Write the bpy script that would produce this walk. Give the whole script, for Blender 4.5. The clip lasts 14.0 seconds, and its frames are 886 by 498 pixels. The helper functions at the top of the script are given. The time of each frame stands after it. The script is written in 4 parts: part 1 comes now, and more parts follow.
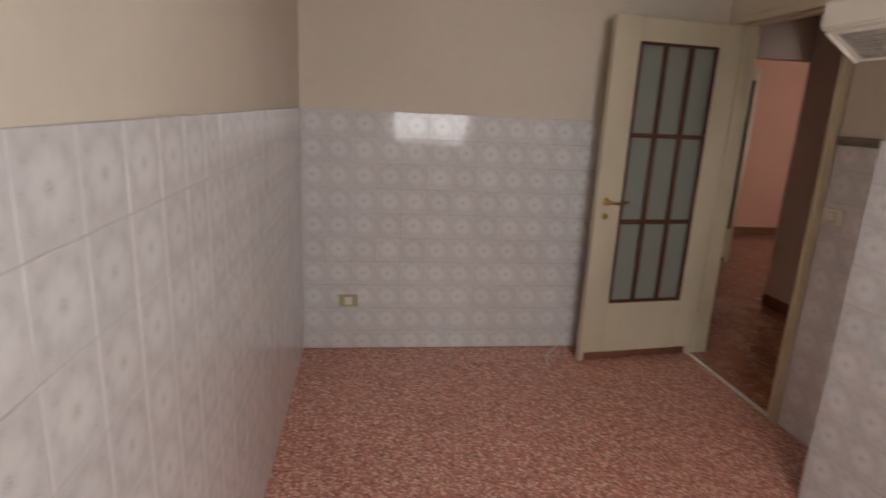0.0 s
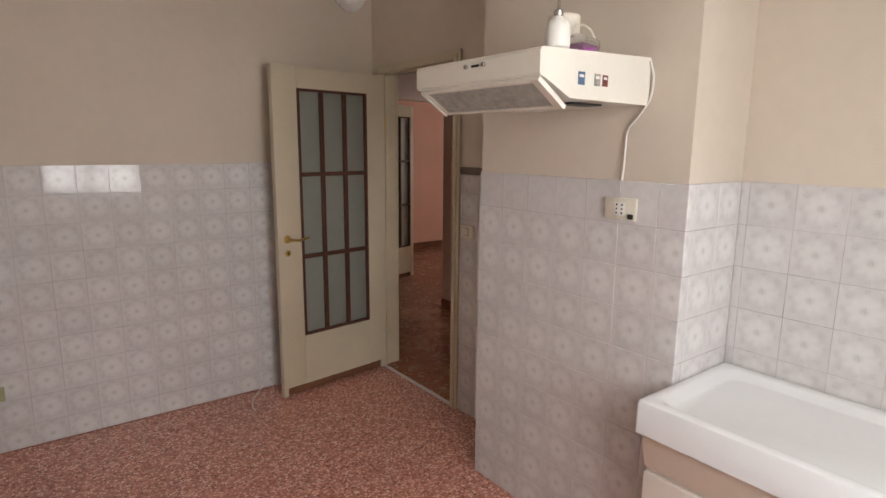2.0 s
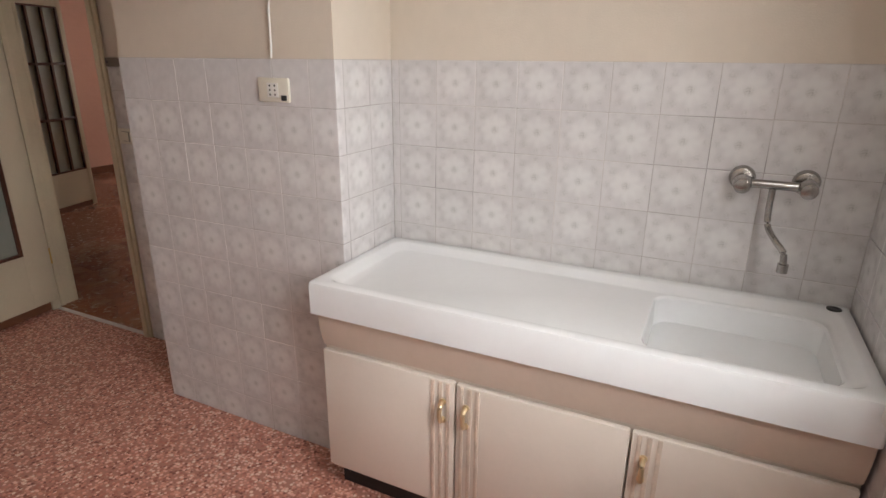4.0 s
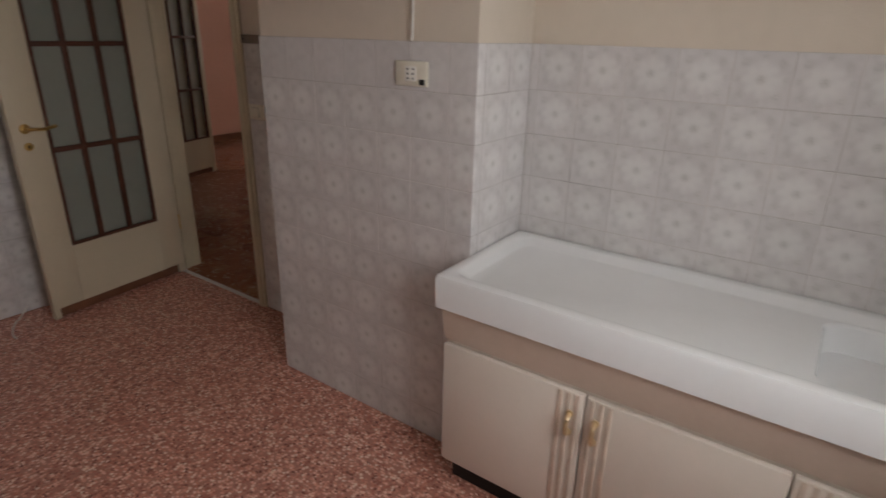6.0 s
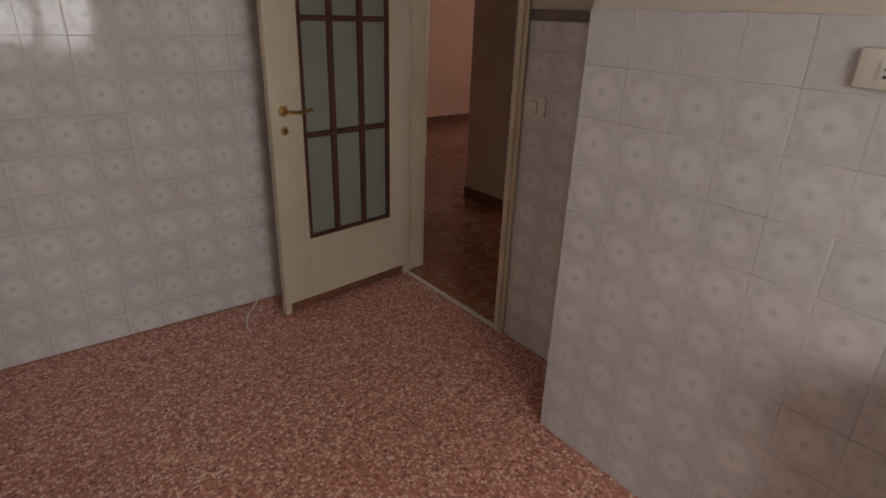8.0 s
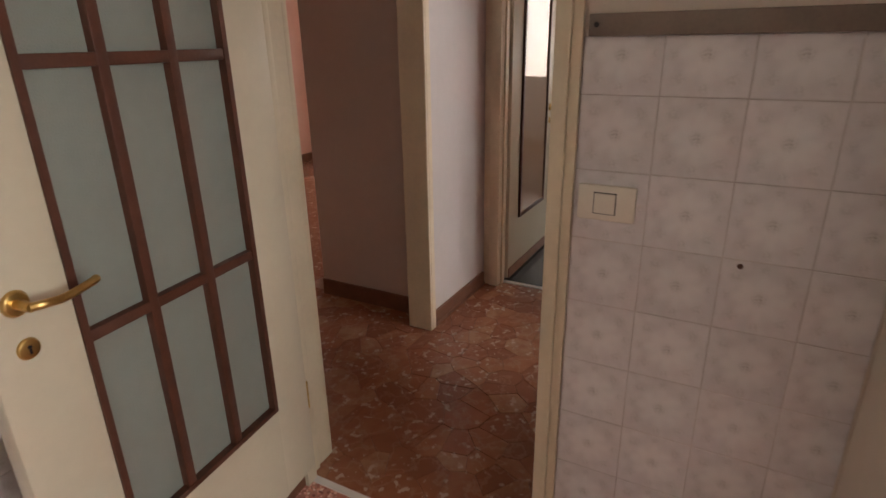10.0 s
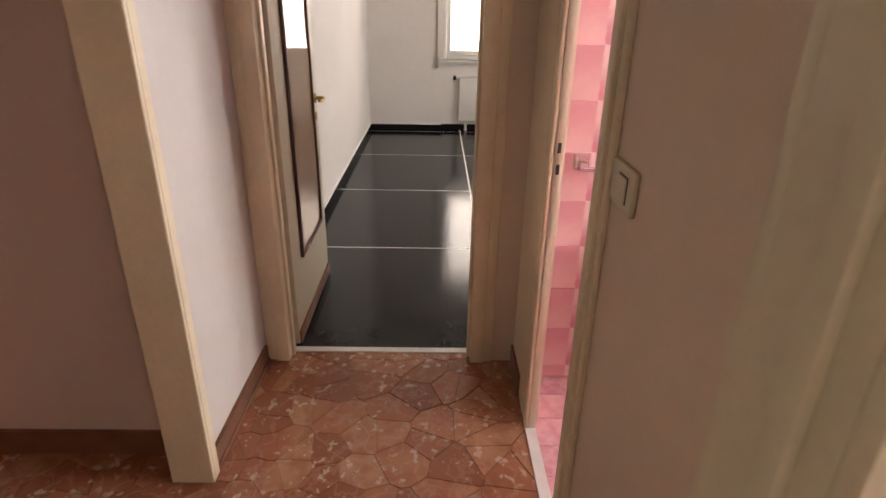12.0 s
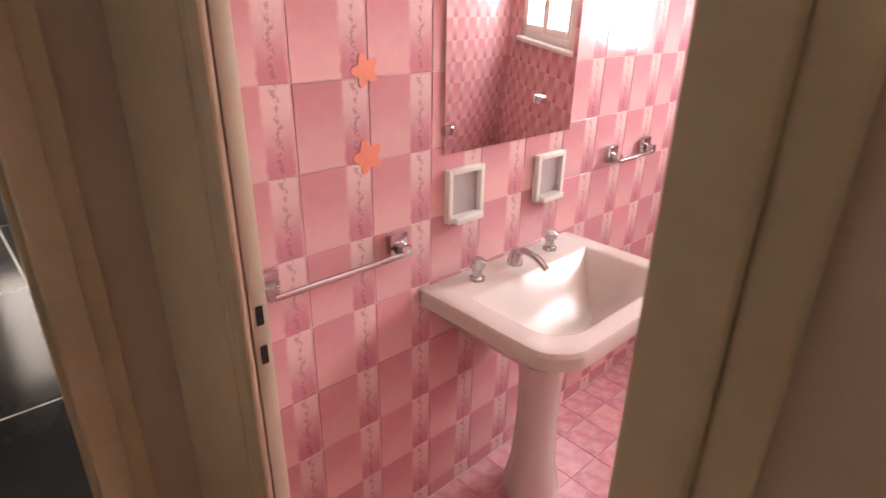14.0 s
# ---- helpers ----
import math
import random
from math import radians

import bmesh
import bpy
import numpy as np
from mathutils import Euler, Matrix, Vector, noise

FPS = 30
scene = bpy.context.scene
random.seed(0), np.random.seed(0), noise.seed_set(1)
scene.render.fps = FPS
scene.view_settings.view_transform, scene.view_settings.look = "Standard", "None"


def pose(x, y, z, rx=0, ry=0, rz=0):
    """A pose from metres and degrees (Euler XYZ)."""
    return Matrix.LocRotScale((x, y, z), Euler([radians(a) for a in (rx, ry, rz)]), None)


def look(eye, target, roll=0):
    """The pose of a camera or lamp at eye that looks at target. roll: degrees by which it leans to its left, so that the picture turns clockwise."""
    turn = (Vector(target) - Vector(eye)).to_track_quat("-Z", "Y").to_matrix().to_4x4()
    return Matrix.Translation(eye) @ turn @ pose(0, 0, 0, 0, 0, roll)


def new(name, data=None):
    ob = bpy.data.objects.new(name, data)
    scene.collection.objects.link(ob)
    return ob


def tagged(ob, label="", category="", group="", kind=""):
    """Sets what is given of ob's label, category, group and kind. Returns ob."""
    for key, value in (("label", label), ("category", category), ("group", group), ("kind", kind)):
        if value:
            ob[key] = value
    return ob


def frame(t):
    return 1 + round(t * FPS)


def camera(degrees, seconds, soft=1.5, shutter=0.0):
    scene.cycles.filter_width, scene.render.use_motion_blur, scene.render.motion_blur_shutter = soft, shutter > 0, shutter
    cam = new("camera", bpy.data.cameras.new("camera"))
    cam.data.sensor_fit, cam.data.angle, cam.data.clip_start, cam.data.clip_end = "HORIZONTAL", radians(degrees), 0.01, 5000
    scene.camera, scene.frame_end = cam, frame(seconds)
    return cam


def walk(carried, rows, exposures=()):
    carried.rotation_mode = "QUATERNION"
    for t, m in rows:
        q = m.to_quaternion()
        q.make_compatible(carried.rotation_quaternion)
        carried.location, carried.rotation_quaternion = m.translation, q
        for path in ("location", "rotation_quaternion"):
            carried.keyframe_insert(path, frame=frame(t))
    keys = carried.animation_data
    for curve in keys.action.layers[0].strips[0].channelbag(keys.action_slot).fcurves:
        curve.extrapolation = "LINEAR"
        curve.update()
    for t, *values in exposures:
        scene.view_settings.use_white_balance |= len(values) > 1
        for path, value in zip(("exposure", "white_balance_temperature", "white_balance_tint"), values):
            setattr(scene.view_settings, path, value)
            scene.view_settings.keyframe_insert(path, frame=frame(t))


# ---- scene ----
cam = camera(76.3, 14.0, 1.5, 0.25)
PATH = [
    (0, (0.013, -0.041, 1.571), (0.282, 1.879, 1.08), 2.8),
    (0.5, (0.064, -0.088, 1.591), (0.884, 1.661, 1.074), 3.5),
    (1, (0.101, -0.173, 1.626), (1.197, 1.452, 1.232), 1.3),
    (1.5, (0.112, -0.198, 1.646), (1.317, 1.362, 1.309), 0.2),
    (2, (0.117, -0.192, 1.64), (1.305, 1.376, 1.282), 0.5),
    (2.5, (0.125, -0.191, 1.634), (1.348, 1.343, 1.242), 1.0),
    (3, (0.174, -0.228, 1.586), (1.558, 1.129, 1.095), 0.4),
    (3.5, (0.26, -0.304, 1.531), (1.873, 0.706, 0.917), 0.6),
    (3.7, (0.29, -0.344, 1.525), (1.999, 0.484, 0.898), 0.3),
    (5.8, (0.35, -0.211, 1.552), (1.946, 0.742, 0.814), 1.0),
    (6, (0.328, -0.163, 1.549), (1.862, 0.904, 0.836), 1.4),
    (6.5, (0.341, -0.039, 1.561), (1.658, 1.285, 0.846), 2.2),
    (7, (0.339, 0.102, 1.536), (1.459, 1.582, 0.791), 2.7),
    (7.2, (0.343, 0.191, 1.529), (1.452, 1.664, 0.756), 2.3),
    (9.3, (0.718, 1.63, 1.478), (2.145, 2.855, 0.795), 1.9),
    (9.5, (0.782, 1.784, 1.494), (2.315, 2.847, 0.772), 0.7),
    (10, (1.02, 2.09, 1.479), (2.666, 2.988, 0.786), -1.0),
    (10.5, (1.229, 2.35, 1.485), (2.912, 3.11, 0.717), 0.4),
    (11, (1.447, 2.561, 1.503), (3.243, 2.965, 0.719), 1.0),
    (11.5, (1.704, 2.668, 1.487), (3.558, 2.816, 0.752), 0.5),
    (12, (1.943, 2.726, 1.488), (3.777, 2.695, 0.691), 1.1),
    (12.5, (2.225, 2.74, 1.477), (4.07, 2.599, 0.719), 1.5),
    (13, (2.482, 2.728, 1.478), (4.264, 2.25, 0.707), 1.8),
    (13.5, (2.737, 2.668, 1.488), (4.337, 1.718, 0.753), -1.0),
    (14, (2.929, 2.645, 1.517), (4.271, 1.392, 0.724), 1.0),
]
EXPOSURES = [(0, -0.25), (1, -0.06), (2.5, -0.06), (3.5, -0.08), (5.8, -0.95), (6.5, -1.05), (7, -1.1), (9.5, 0.32), (10, 0.42), (10.5, 0.5), (11, 1.15), (11.5, 1.5), (12, 1.2), (12.5, 1.05), (13, 0.98), (14, 0.78)]
walk(cam, [(t, look(eye, target, roll)) for t, eye, target, roll in PATH], EXPOSURES)

# ---- world and light ----
world = bpy.data.worlds.new("sky")
scene.world = world
world.use_nodes = True
wn = world.node_tree.nodes
sky = wn.new("ShaderNodeTexSky")
sky.sky_type, sky.sun_disc = "NISHITA", False
sky.sun_elevation, sky.sun_rotation = radians(50), radians(-90)
world.node_tree.links.new(sky.outputs[0], wn["Background"].inputs[0])
wn["Background"].inputs[1].default_value = 0.10

sun = new("sun", bpy.data.lights.new("sun", "SUN"))
sun.data.energy, sun.data.angle, sun.data.color = 1.0, radians(12), (1.0, 0.95, 0.88)
sun.matrix_world = look((-8, 1, 20), (6, 3, 2))


def window_light(name, eye, target, w, h, watts, color):
    """Sky light that enters through a window opening."""
    lamp = new(name, bpy.data.lights.new(name, "AREA"))
    lamp.data.shape, lamp.data.size, lamp.data.size_y = "RECTANGLE", w, h
    lamp.data.energy, lamp.data.color = watts, color
    lamp.matrix_world = look(eye, target)
    return lamp


window_light("kitchen_window_light", (0.85, -0.93, 1.66), (0.8, 0, 1.3), 0.92, 1.3, 41, (0.985, 0.985, 0.98))
window_light("bathroom_window_light", (3.12, -0.36, 1.72), (3.12, 1, 1.72), 0.84, 0.86, 33, (0.98, 0.97, 1.0))
window_light("bedroom_window_light", (9.48, 1.98, 1.55), (4, 1.98, 1.55), 1.0, 1.25, 8, (1.0, 0.84, 0.72))
# fill lamp behind an added, unseen side window; it brightens the bedroom
window_light("bedroom_side_window_light", (7.1, -0.16, 1.6), (7.1, 3, 1.6), 1.2, 1.3, 23, (1.0, 0.94, 0.89))
# fill lamp for the salmon room, set in an added window out of view
window_light("far_room_window_light", (7.62, 5.35, 1.6), (3, 5.5, 1.4), 1.2, 1.4, 22, (1.0, 0.93, 0.86))


# ---- materials ----
def mat(name, color, rough=0.6, metal=0.0, var=0.06, scale=6.0, bump=0.05, bscale=120.0, spec=0.5, trans=0.0, ior=1.45, coat=0.0):
    m = bpy.data.materials.new(name)
    m.use_nodes = True
    n, l = m.node_tree.nodes, m.node_tree.links
    b = n["Principled BSDF"]
    b.inputs["Roughness"].default_value, b.inputs["Metallic"].default_value = rough, metal
    b.inputs["Specular IOR Level"].default_value = spec
    b.inputs["Transmission Weight"].default_value, b.inputs["IOR"].default_value = trans, ior
    b.inputs["Coat Weight"].default_value = coat
    b.inputs["Base Color"].default_value = (*color, 1)
    tc = n.new("ShaderNodeTexCoord")
    if var:
        t1 = n.new("ShaderNodeTexNoise")
        t1.inputs["Scale"].default_value, t1.inputs["Detail"].default_value = scale, 6
        l.new(tc.outputs["Object"], t1.inputs["Vector"])
        t2 = n.new("ShaderNodeTexNoise")
        t2.inputs["Scale"].default_value, t2.inputs["Detail"].default_value = scale * 14, 3
        l.new(tc.outputs["Object"], t2.inputs["Vector"])
        add = n.new("ShaderNodeMath")
        add.operation, add.inputs[1].default_value = "MULTIPLY_ADD", 0.35
        l.new(t2.outputs["Fac"], add.inputs[0])
        l.new(t1.outputs["Fac"], add.inputs[2])
        mr = n.new("ShaderNodeMapRange")
        mr.inputs["From Min"].default_value, mr.inputs["From Max"].default_value = 0.35, 1.0
        mr.inputs["To Min"].default_value, mr.inputs["To Max"].default_value = 1 - var * 1.6, 1 + var
        l.new(add.outputs[0], mr.inputs["Value"])
        mul = n.new("ShaderNodeVectorMath")
        mul.operation = "SCALE"
        mul.inputs[0].default_value = color
        l.new(mr.outputs[0], mul.inputs["Scale"])
        l.new(mul.outputs[0], b.inputs["Base Color"])
    if bump:
        t3 = n.new("ShaderNodeTexNoise")
        t3.inputs["Scale"].default_value, t3.inputs["Detail"].default_value = bscale, 4
        l.new(tc.outputs["Object"], t3.inputs["Vector"])
        bp = n.new("ShaderNodeBump")
        bp.inputs["Strength"].default_value, bp.inputs["Distance"].default_value = bump, 0.01
        l.new(t3.outputs["Fac"], bp.inputs["Height"])
        l.new(bp.outputs[0], b.inputs["Normal"])
    return m


class Nodes:
    """Short hand for node arithmetic in one material."""

    def __init__(self, m):
        self.n, self.l = m.node_tree.nodes, m.node_tree.links

    def put(self, sock, v):
        if isinstance(v, (int, float)):
            sock.default_value = v
        elif isinstance(v, tuple):
            sock.default_value = (*v, 1) if len(sock.default_value) == 4 else v
        else:
            self.l.new(v, sock)

    def m(self, op, a, b=0.0, c=0.0):
        x = self.n.new("ShaderNodeMath")
        x.operation = op
        for i, v in enumerate((a, b, c)):
            self.put(x.inputs[i], v)
        return x.outputs[0]

    def step(self, v, lo, hi, a=0.0, b=1.0):
        x = self.n.new("ShaderNodeMapRange")
        x.interpolation_type = "SMOOTHSTEP"
        for k, q in (("Value", v), ("From Min", lo), ("From Max", hi), ("To Min", a), ("To Max", b)):
            self.put(x.inputs[k], q)
        return x.outputs[0]

    def mix(self, f, a, b):
        x = self.n.new("ShaderNodeMix")
        x.data_type = "RGBA"
        self.put(x.inputs[0], f)
        self.put(x.inputs[6], a)
        self.put(x.inputs[7], b)
        return x.outputs[2]

    def noise(self, vec, scale, detail=4.0):
        x = self.n.new("ShaderNodeTexNoise")
        x.inputs["Scale"].default_value, x.inputs["Detail"].default_value = scale, detail
        self.l.new(vec, x.inputs["Vector"])
        return x.outputs["Fac"]

    def coords(self):
        tc = self.n.new("ShaderNodeTexCoord")
        sx = self.n.new("ShaderNodeSeparateXYZ")
        self.l.new(tc.outputs["Object"], sx.inputs[0])
        return tc.outputs["Object"], sx.outputs[0], sx.outputs[1]

    def rand(self):
        return self.n.new("ShaderNodeObjectInfo").outputs["Random"]

    def bump(self, h, strength, dist, b):
        x = self.n.new("ShaderNodeBump")
        x.inputs["Strength"].default_value, x.inputs["Distance"].default_value = strength, dist
        self.l.new(h, x.inputs["Height"])
        self.l.new(x.outputs[0], b.inputs["Normal"])


def flower_tile_material(plain=False):
    m = mat("plain_kitchen_tile" if plain else "kitchen_tile_glaze", (0.6, 0.56, 0.54), 0.07, var=0, bump=0)
    q, b = Nodes(m), m.node_tree.nodes["Principled BSDF"]
    vec, x, y = q.coords()
    r = q.m("SQRT", q.m("ADD", q.m("MULTIPLY", x, x), q.m("MULTIPLY", y, y)))
    th = q.m("ARCTAN2", y, x)
    petal = q.m("MULTIPLY_ADD", q.m("COSINE", q.m("MULTIPLY", th, 8.0)), 0.006, 0.049)
    flower = q.m("SUBTRACT", 1.0, q.step(q.m("SUBTRACT", r, petal), -0.022, 0.012))
    fine = q.step(q.noise(vec, 190, 3), 0.40, 0.62)

    def blot(px, py, r0, r1):
        """A soft spray of grey flecks round a point."""
        dx, dy = q.m("SUBTRACT", q.m("ABSOLUTE", x), px), q.m("SUBTRACT", q.m("ABSOLUTE", y), py)
        d = q.m("SQRT", q.m("ADD", q.m("MULTIPLY", dx, dx), q.m("MULTIPLY", dy, dy)))
        return q.m("SUBTRACT", 1.0, q.step(d, r0, r1))

    sprays = q.m("ADD", blot(0.047, 0.044, 0.004, 0.020), q.m("ADD", blot(0.0, 0.062, 0.003, 0.015), blot(0.062, 0.0, 0.003, 0.015)))
    heart = q.m("ADD", blot(0.0, 0.0, 0.004, 0.021), blot(0.0, 0.0, 0.002, 0.009))
    cloud = q.noise(vec, 30)
    base = q.mix(q.step(cloud, 0.3, 0.7), (0.625, 0.595, 0.59), (0.68, 0.65, 0.642))
    base = q.mix(q.m("MULTIPLY", flower, 0.0 if plain else 0.46), base, (0.80, 0.785, 0.765))
    if not plain:
        grey = (0.44, 0.42, 0.40)
        base = q.mix(q.m("MULTIPLY", heart, q.m("MULTIPLY_ADD", fine, 0.42, 0.14)), base, grey)
        base = q.mix(q.m("MULTIPLY", sprays, q.m("MULTIPLY_ADD", fine, 0.36, 0.06)), base, grey)
    tone = q.m("MULTIPLY_ADD", q.rand(), 0.08, 0.95)
    sc = q.n.new("ShaderNodeVectorMath")
    sc.operation = "SCALE"
    q.l.new(base, sc.inputs[0])
    q.l.new(tone, sc.inputs["Scale"])
    q.l.new(sc.outputs[0], b.inputs["Base Color"])
    q.bump(q.noise(vec, 16, 2), 0.09, 0.004, b)
    return m


def pink_tile_material(name, floor=False):
    m = mat(name, (0.7, 0.3, 0.3), 0.12, var=0, bump=0)
    q, b = Nodes(m), m.node_tree.nodes["Principled BSDF"]
    vec, x, y = q.coords()
    if floor:
        c = q.mix(q.step(q.noise(vec, 22), 0.3, 0.7), (0.66, 0.28, 0.32), (0.80, 0.48, 0.50))
        c = q.mix(q.m("MULTIPLY", q.rand(), 0.4), c, (0.80, 0.44, 0.43))
    else:
        wob = q.m("MULTIPLY_ADD", q.noise(vec, 35), 0.02, -0.01)
        u = q.m("ADD", x, wob)
        band = q.m("MULTIPLY", q.step(u, 0.018, 0.030), q.m("SUBTRACT", 1.0, q.step(u, 0.084, 0.094)))
        cloud = q.noise(vec, 28)
        v = q.m("ADD", y, q.m("MULTIPLY_ADD", cloud, 0.06, -0.03))
        panel = q.mix(q.step(v, -0.09, 0.08), (0.755, 0.455, 0.45), (0.645, 0.305, 0.325))
        white = q.mix(q.step(v, -0.075, 0.06), (0.59, 0.25, 0.285), (0.775, 0.54, 0.525))
        c = q.mix(band, panel, white)
        off = q.m("SUBTRACT", u, q.m("MULTIPLY_ADD", q.m("SINE", q.m("MULTIPLY", y, 140.0)), 0.004, 0.056))
        vine = q.m("MULTIPLY", q.m("SUBTRACT", 1.0, q.step(q.m("ABSOLUTE", off), 0.002, 0.009)), q.step(q.noise(vec, 160, 2), 0.45, 0.55))
        c = q.mix(q.m("MULTIPLY", vine, 0.55), c, (0.30, 0.14, 0.14))
    tone = q.m("MULTIPLY_ADD", q.rand(), 0.14, 0.92)
    sc = q.n.new("ShaderNodeVectorMath")
    sc.operation = "SCALE"
    q.l.new(c, sc.inputs[0])
    q.l.new(tone, sc.inputs["Scale"])
    q.l.new(sc.outputs[0], b.inputs["Base Color"])
    q.bump(q.noise(vec, 30, 2), 0.15, 0.004, b)
    return m


def terrazzo_material():
    m = mat("terrazzo", (0.4, 0.2, 0.15), 0.34, var=0, bump=0)
    q, b = Nodes(m), m.node_tree.nodes["Principled BSDF"]
    vec, x, y = q.coords()
    vo = q.n.new("ShaderNodeTexVoronoi")
    vo.inputs["Scale"].default_value = 84
    q.l.new(vec, vo.inputs["Vector"])
    sx = q.n.new("ShaderNodeSeparateColor")
    q.l.new(vo.outputs["Color"], sx.inputs[0])
    ramp = q.n.new("ShaderNodeValToRGB")
    q.l.new(sx.outputs[0], ramp.inputs[0])
    e = ramp.color_ramp.elements
    e[0].position, e[0].color = 0.0, (0.199, 0.064, 0.047, 1)
    e[1].position, e[1].color = 1.0, (0.900, 0.725, 0.608, 1)
    for p, c in ((0.3, (0.538, 0.199, 0.140, 1)), (0.6, (0.772, 0.386, 0.292, 1)), (0.85, (0.889, 0.573, 0.468, 1))):
        k = e.new(p)
        k.color = c
    edge = q.step(vo.outputs["Distance"], 0.42, 0.72)
    c = q.mix(edge, ramp.outputs[0], (0.50, 0.225, 0.17))
    c = q.mix(q.step(q.noise(vec, 2.2), 0.4, 0.75, 0.0, 0.14), c, (0.40, 0.18, 0.13))
    q.l.new(c, b.inputs["Base Color"])
    q.bump(q.noise(vec, 90, 2), 0.04, 0.004, b)
    return m


def marble_material():
    m = mat("broken_marble", (0.4, 0.2, 0.1), 0.2, var=0, bump=0)
    q, b = Nodes(m), m.node_tree.nodes["Principled BSDF"]
    vec, x, y = q.coords()
    ramp = q.n.new("ShaderNodeValToRGB")
    q.l.new(q.rand(), ramp.inputs[0])
    e = ramp.color_ramp.elements
    e[0].position, e[0].color = 0.0, (0.23, 0.085, 0.045, 1)
    e[1].position, e[1].color = 1.0, (0.42, 0.22, 0.125, 1)
    for p, c in ((0.35, (0.30, 0.115, 0.058, 1)), (0.7, (0.36, 0.155, 0.08, 1))):
        e.new(p).color = c
    vein = q.m("SUBTRACT", 1.0, q.step(q.m("ABSOLUTE", q.m("SUBTRACT", q.noise(vec, 9, 8), 0.5)), 0.0, 0.035))
    blot = q.m("MULTIPLY", q.step(q.noise(vec, 26, 3), 0.585, 0.63), q.step(q.noise(vec, 5, 3), 0.42, 0.54))
    c = q.mix(q.step(q.noise(vec, 14, 6), 0.35, 0.7, 0.0, 0.6), ramp.outputs[0], (0.25, 0.085, 0.042))
    c = q.mix(q.m("MULTIPLY", vein, 0.22), c, (0.52, 0.34, 0.24))
    c = q.mix(q.m("MULTIPLY", blot, 0.65), c, (0.62, 0.46, 0.36))
    q.l.new(c, b.inputs["Base Color"])
    return m


def slate_material():
    m = mat("black_slate", (0.016, 0.016, 0.019), 0.13, spec=0.25, var=0.25, scale=3, bump=0.03, bscale=60)
    return m


PLASTER = mat("kitchen_plaster", (0.665, 0.58, 0.485), 0.85, var=0.05, scale=1.6, bump=0.12, bscale=180)
HALLWALL = mat("hall_plaster", (0.71, 0.57, 0.45), 0.8, var=0.05, scale=1.5, bump=0.1, bscale=160)
# hall plaster again, greyer and darker: the dim hall's shade is in the colour
SHADEDWALL = mat("shaded_hall_plaster", (0.60, 0.495, 0.435), 0.8, var=0.05, scale=1.5, bump=0.1, bscale=160)
# white plaster darkened in colour so the corridor looks less brightly lit
DIMMEDWHITE = mat("dimmed_white_plaster", (0.66, 0.60, 0.555), 0.8, var=0.05, scale=1.5, bump=0.1, bscale=160)
WHITEWALL = mat("white_plaster", (0.78, 0.73, 0.69), 0.8, var=0.04, scale=1.5, bump=0.1, bscale=160)
PINKWALL = mat("salmon_plaster", (0.72, 0.42, 0.33), 0.8, var=0.05, scale=1.5, bump=0.1, bscale=160)
CEIL = mat("ceiling_paint", (0.78, 0.74, 0.68), 0.9, var=0.03, scale=1.2)
GROUT = mat("pale_grout", (0.53, 0.485, 0.455), 0.9, var=0.4, scale=2.2)
PINKGROUT = mat("pink_grout", (0.84, 0.66, 0.63), 0.85, var=0.1, scale=9)
CREAM = mat("cream_door_paint", (0.60, 0.53, 0.395), 0.33, var=0.05, scale=3, bump=0.04, bscale=50)
JAMB = mat("yellowed_cream_paint", (0.66, 0.58, 0.42), 0.36, var=0.09, scale=4, bump=0.05, bscale=45)
TANJAMB = mat("tan_glossy_paint", (0.74, 0.62, 0.43), 0.28, var=0.1, scale=4, bump=0.05, bscale=40)
BROWN = mat("dark_brown_wood", (0.10, 0.036, 0.02), 0.4, var=0.25, scale=12, bump=0.08, bscale=80)
SKIRT = mat("reddish_skirting", (0.20, 0.085, 0.045), 0.4, var=0.2, scale=10, bump=0.05)
FROST = mat("frosted_glass", (0.36, 0.385, 0.335), 0.42, var=0.03, scale=30, bump=0.25, bscale=220, trans=0.35, spec=0.4)
BRASS = mat("worn_brass", (0.62, 0.42, 0.15), 0.28, metal=1.0, var=0.15, scale=40, bump=0)
CHROME = mat("chrome", (0.62, 0.62, 0.62), 0.1, metal=1.0, var=0.04, scale=30, bump=0)
DULLCHROME = mat("dull_chrome", (0.42, 0.40, 0.38), 0.24, metal=1.0, var=0.15, scale=40, bump=0)
CERAMIC = mat("white_fireclay", (0.84, 0.845, 0.85), 0.13, var=0.025, scale=3, bump=0.01, bscale=20)
BASINMAT = mat("pinkish_porcelain", (0.68, 0.61, 0.555), 0.2, var=0.03, scale=3, bump=0)
CABINET = mat("beige_laminate", (0.78, 0.70, 0.62), 0.42, var=0.03, scale=4, bump=0.02)
RAIL = mat("beige_top_rail", (0.66, 0.555, 0.465), 0.45, var=0.05, scale=4, bump=0.02)
STRIPE = mat("pale_wood_strip", (0.70, 0.57, 0.47), 0.5, var=0.2, scale=16, bump=0.05)
IVORY = mat("ivory_plastic", (0.74, 0.69, 0.585), 0.4, var=0.05, scale=20, bump=0)
DARK = mat("black_plastic", (0.02, 0.018, 0.018), 0.4, var=0.1, bump=0)
HOODWHITE = mat("hood_enamel", (0.81, 0.765, 0.68), 0.3, var=0.04, scale=5, bump=0.01)
MESHGREY = mat("grease_filter", (0.56, 0.53, 0.47), 0.45, metal=0.4, var=0.2, scale=40, bump=0.1)
BOARD = mat("grey_brown_board", (0.21, 0.165, 0.13), 0.6, var=0.2, scale=9, bump=0.1)
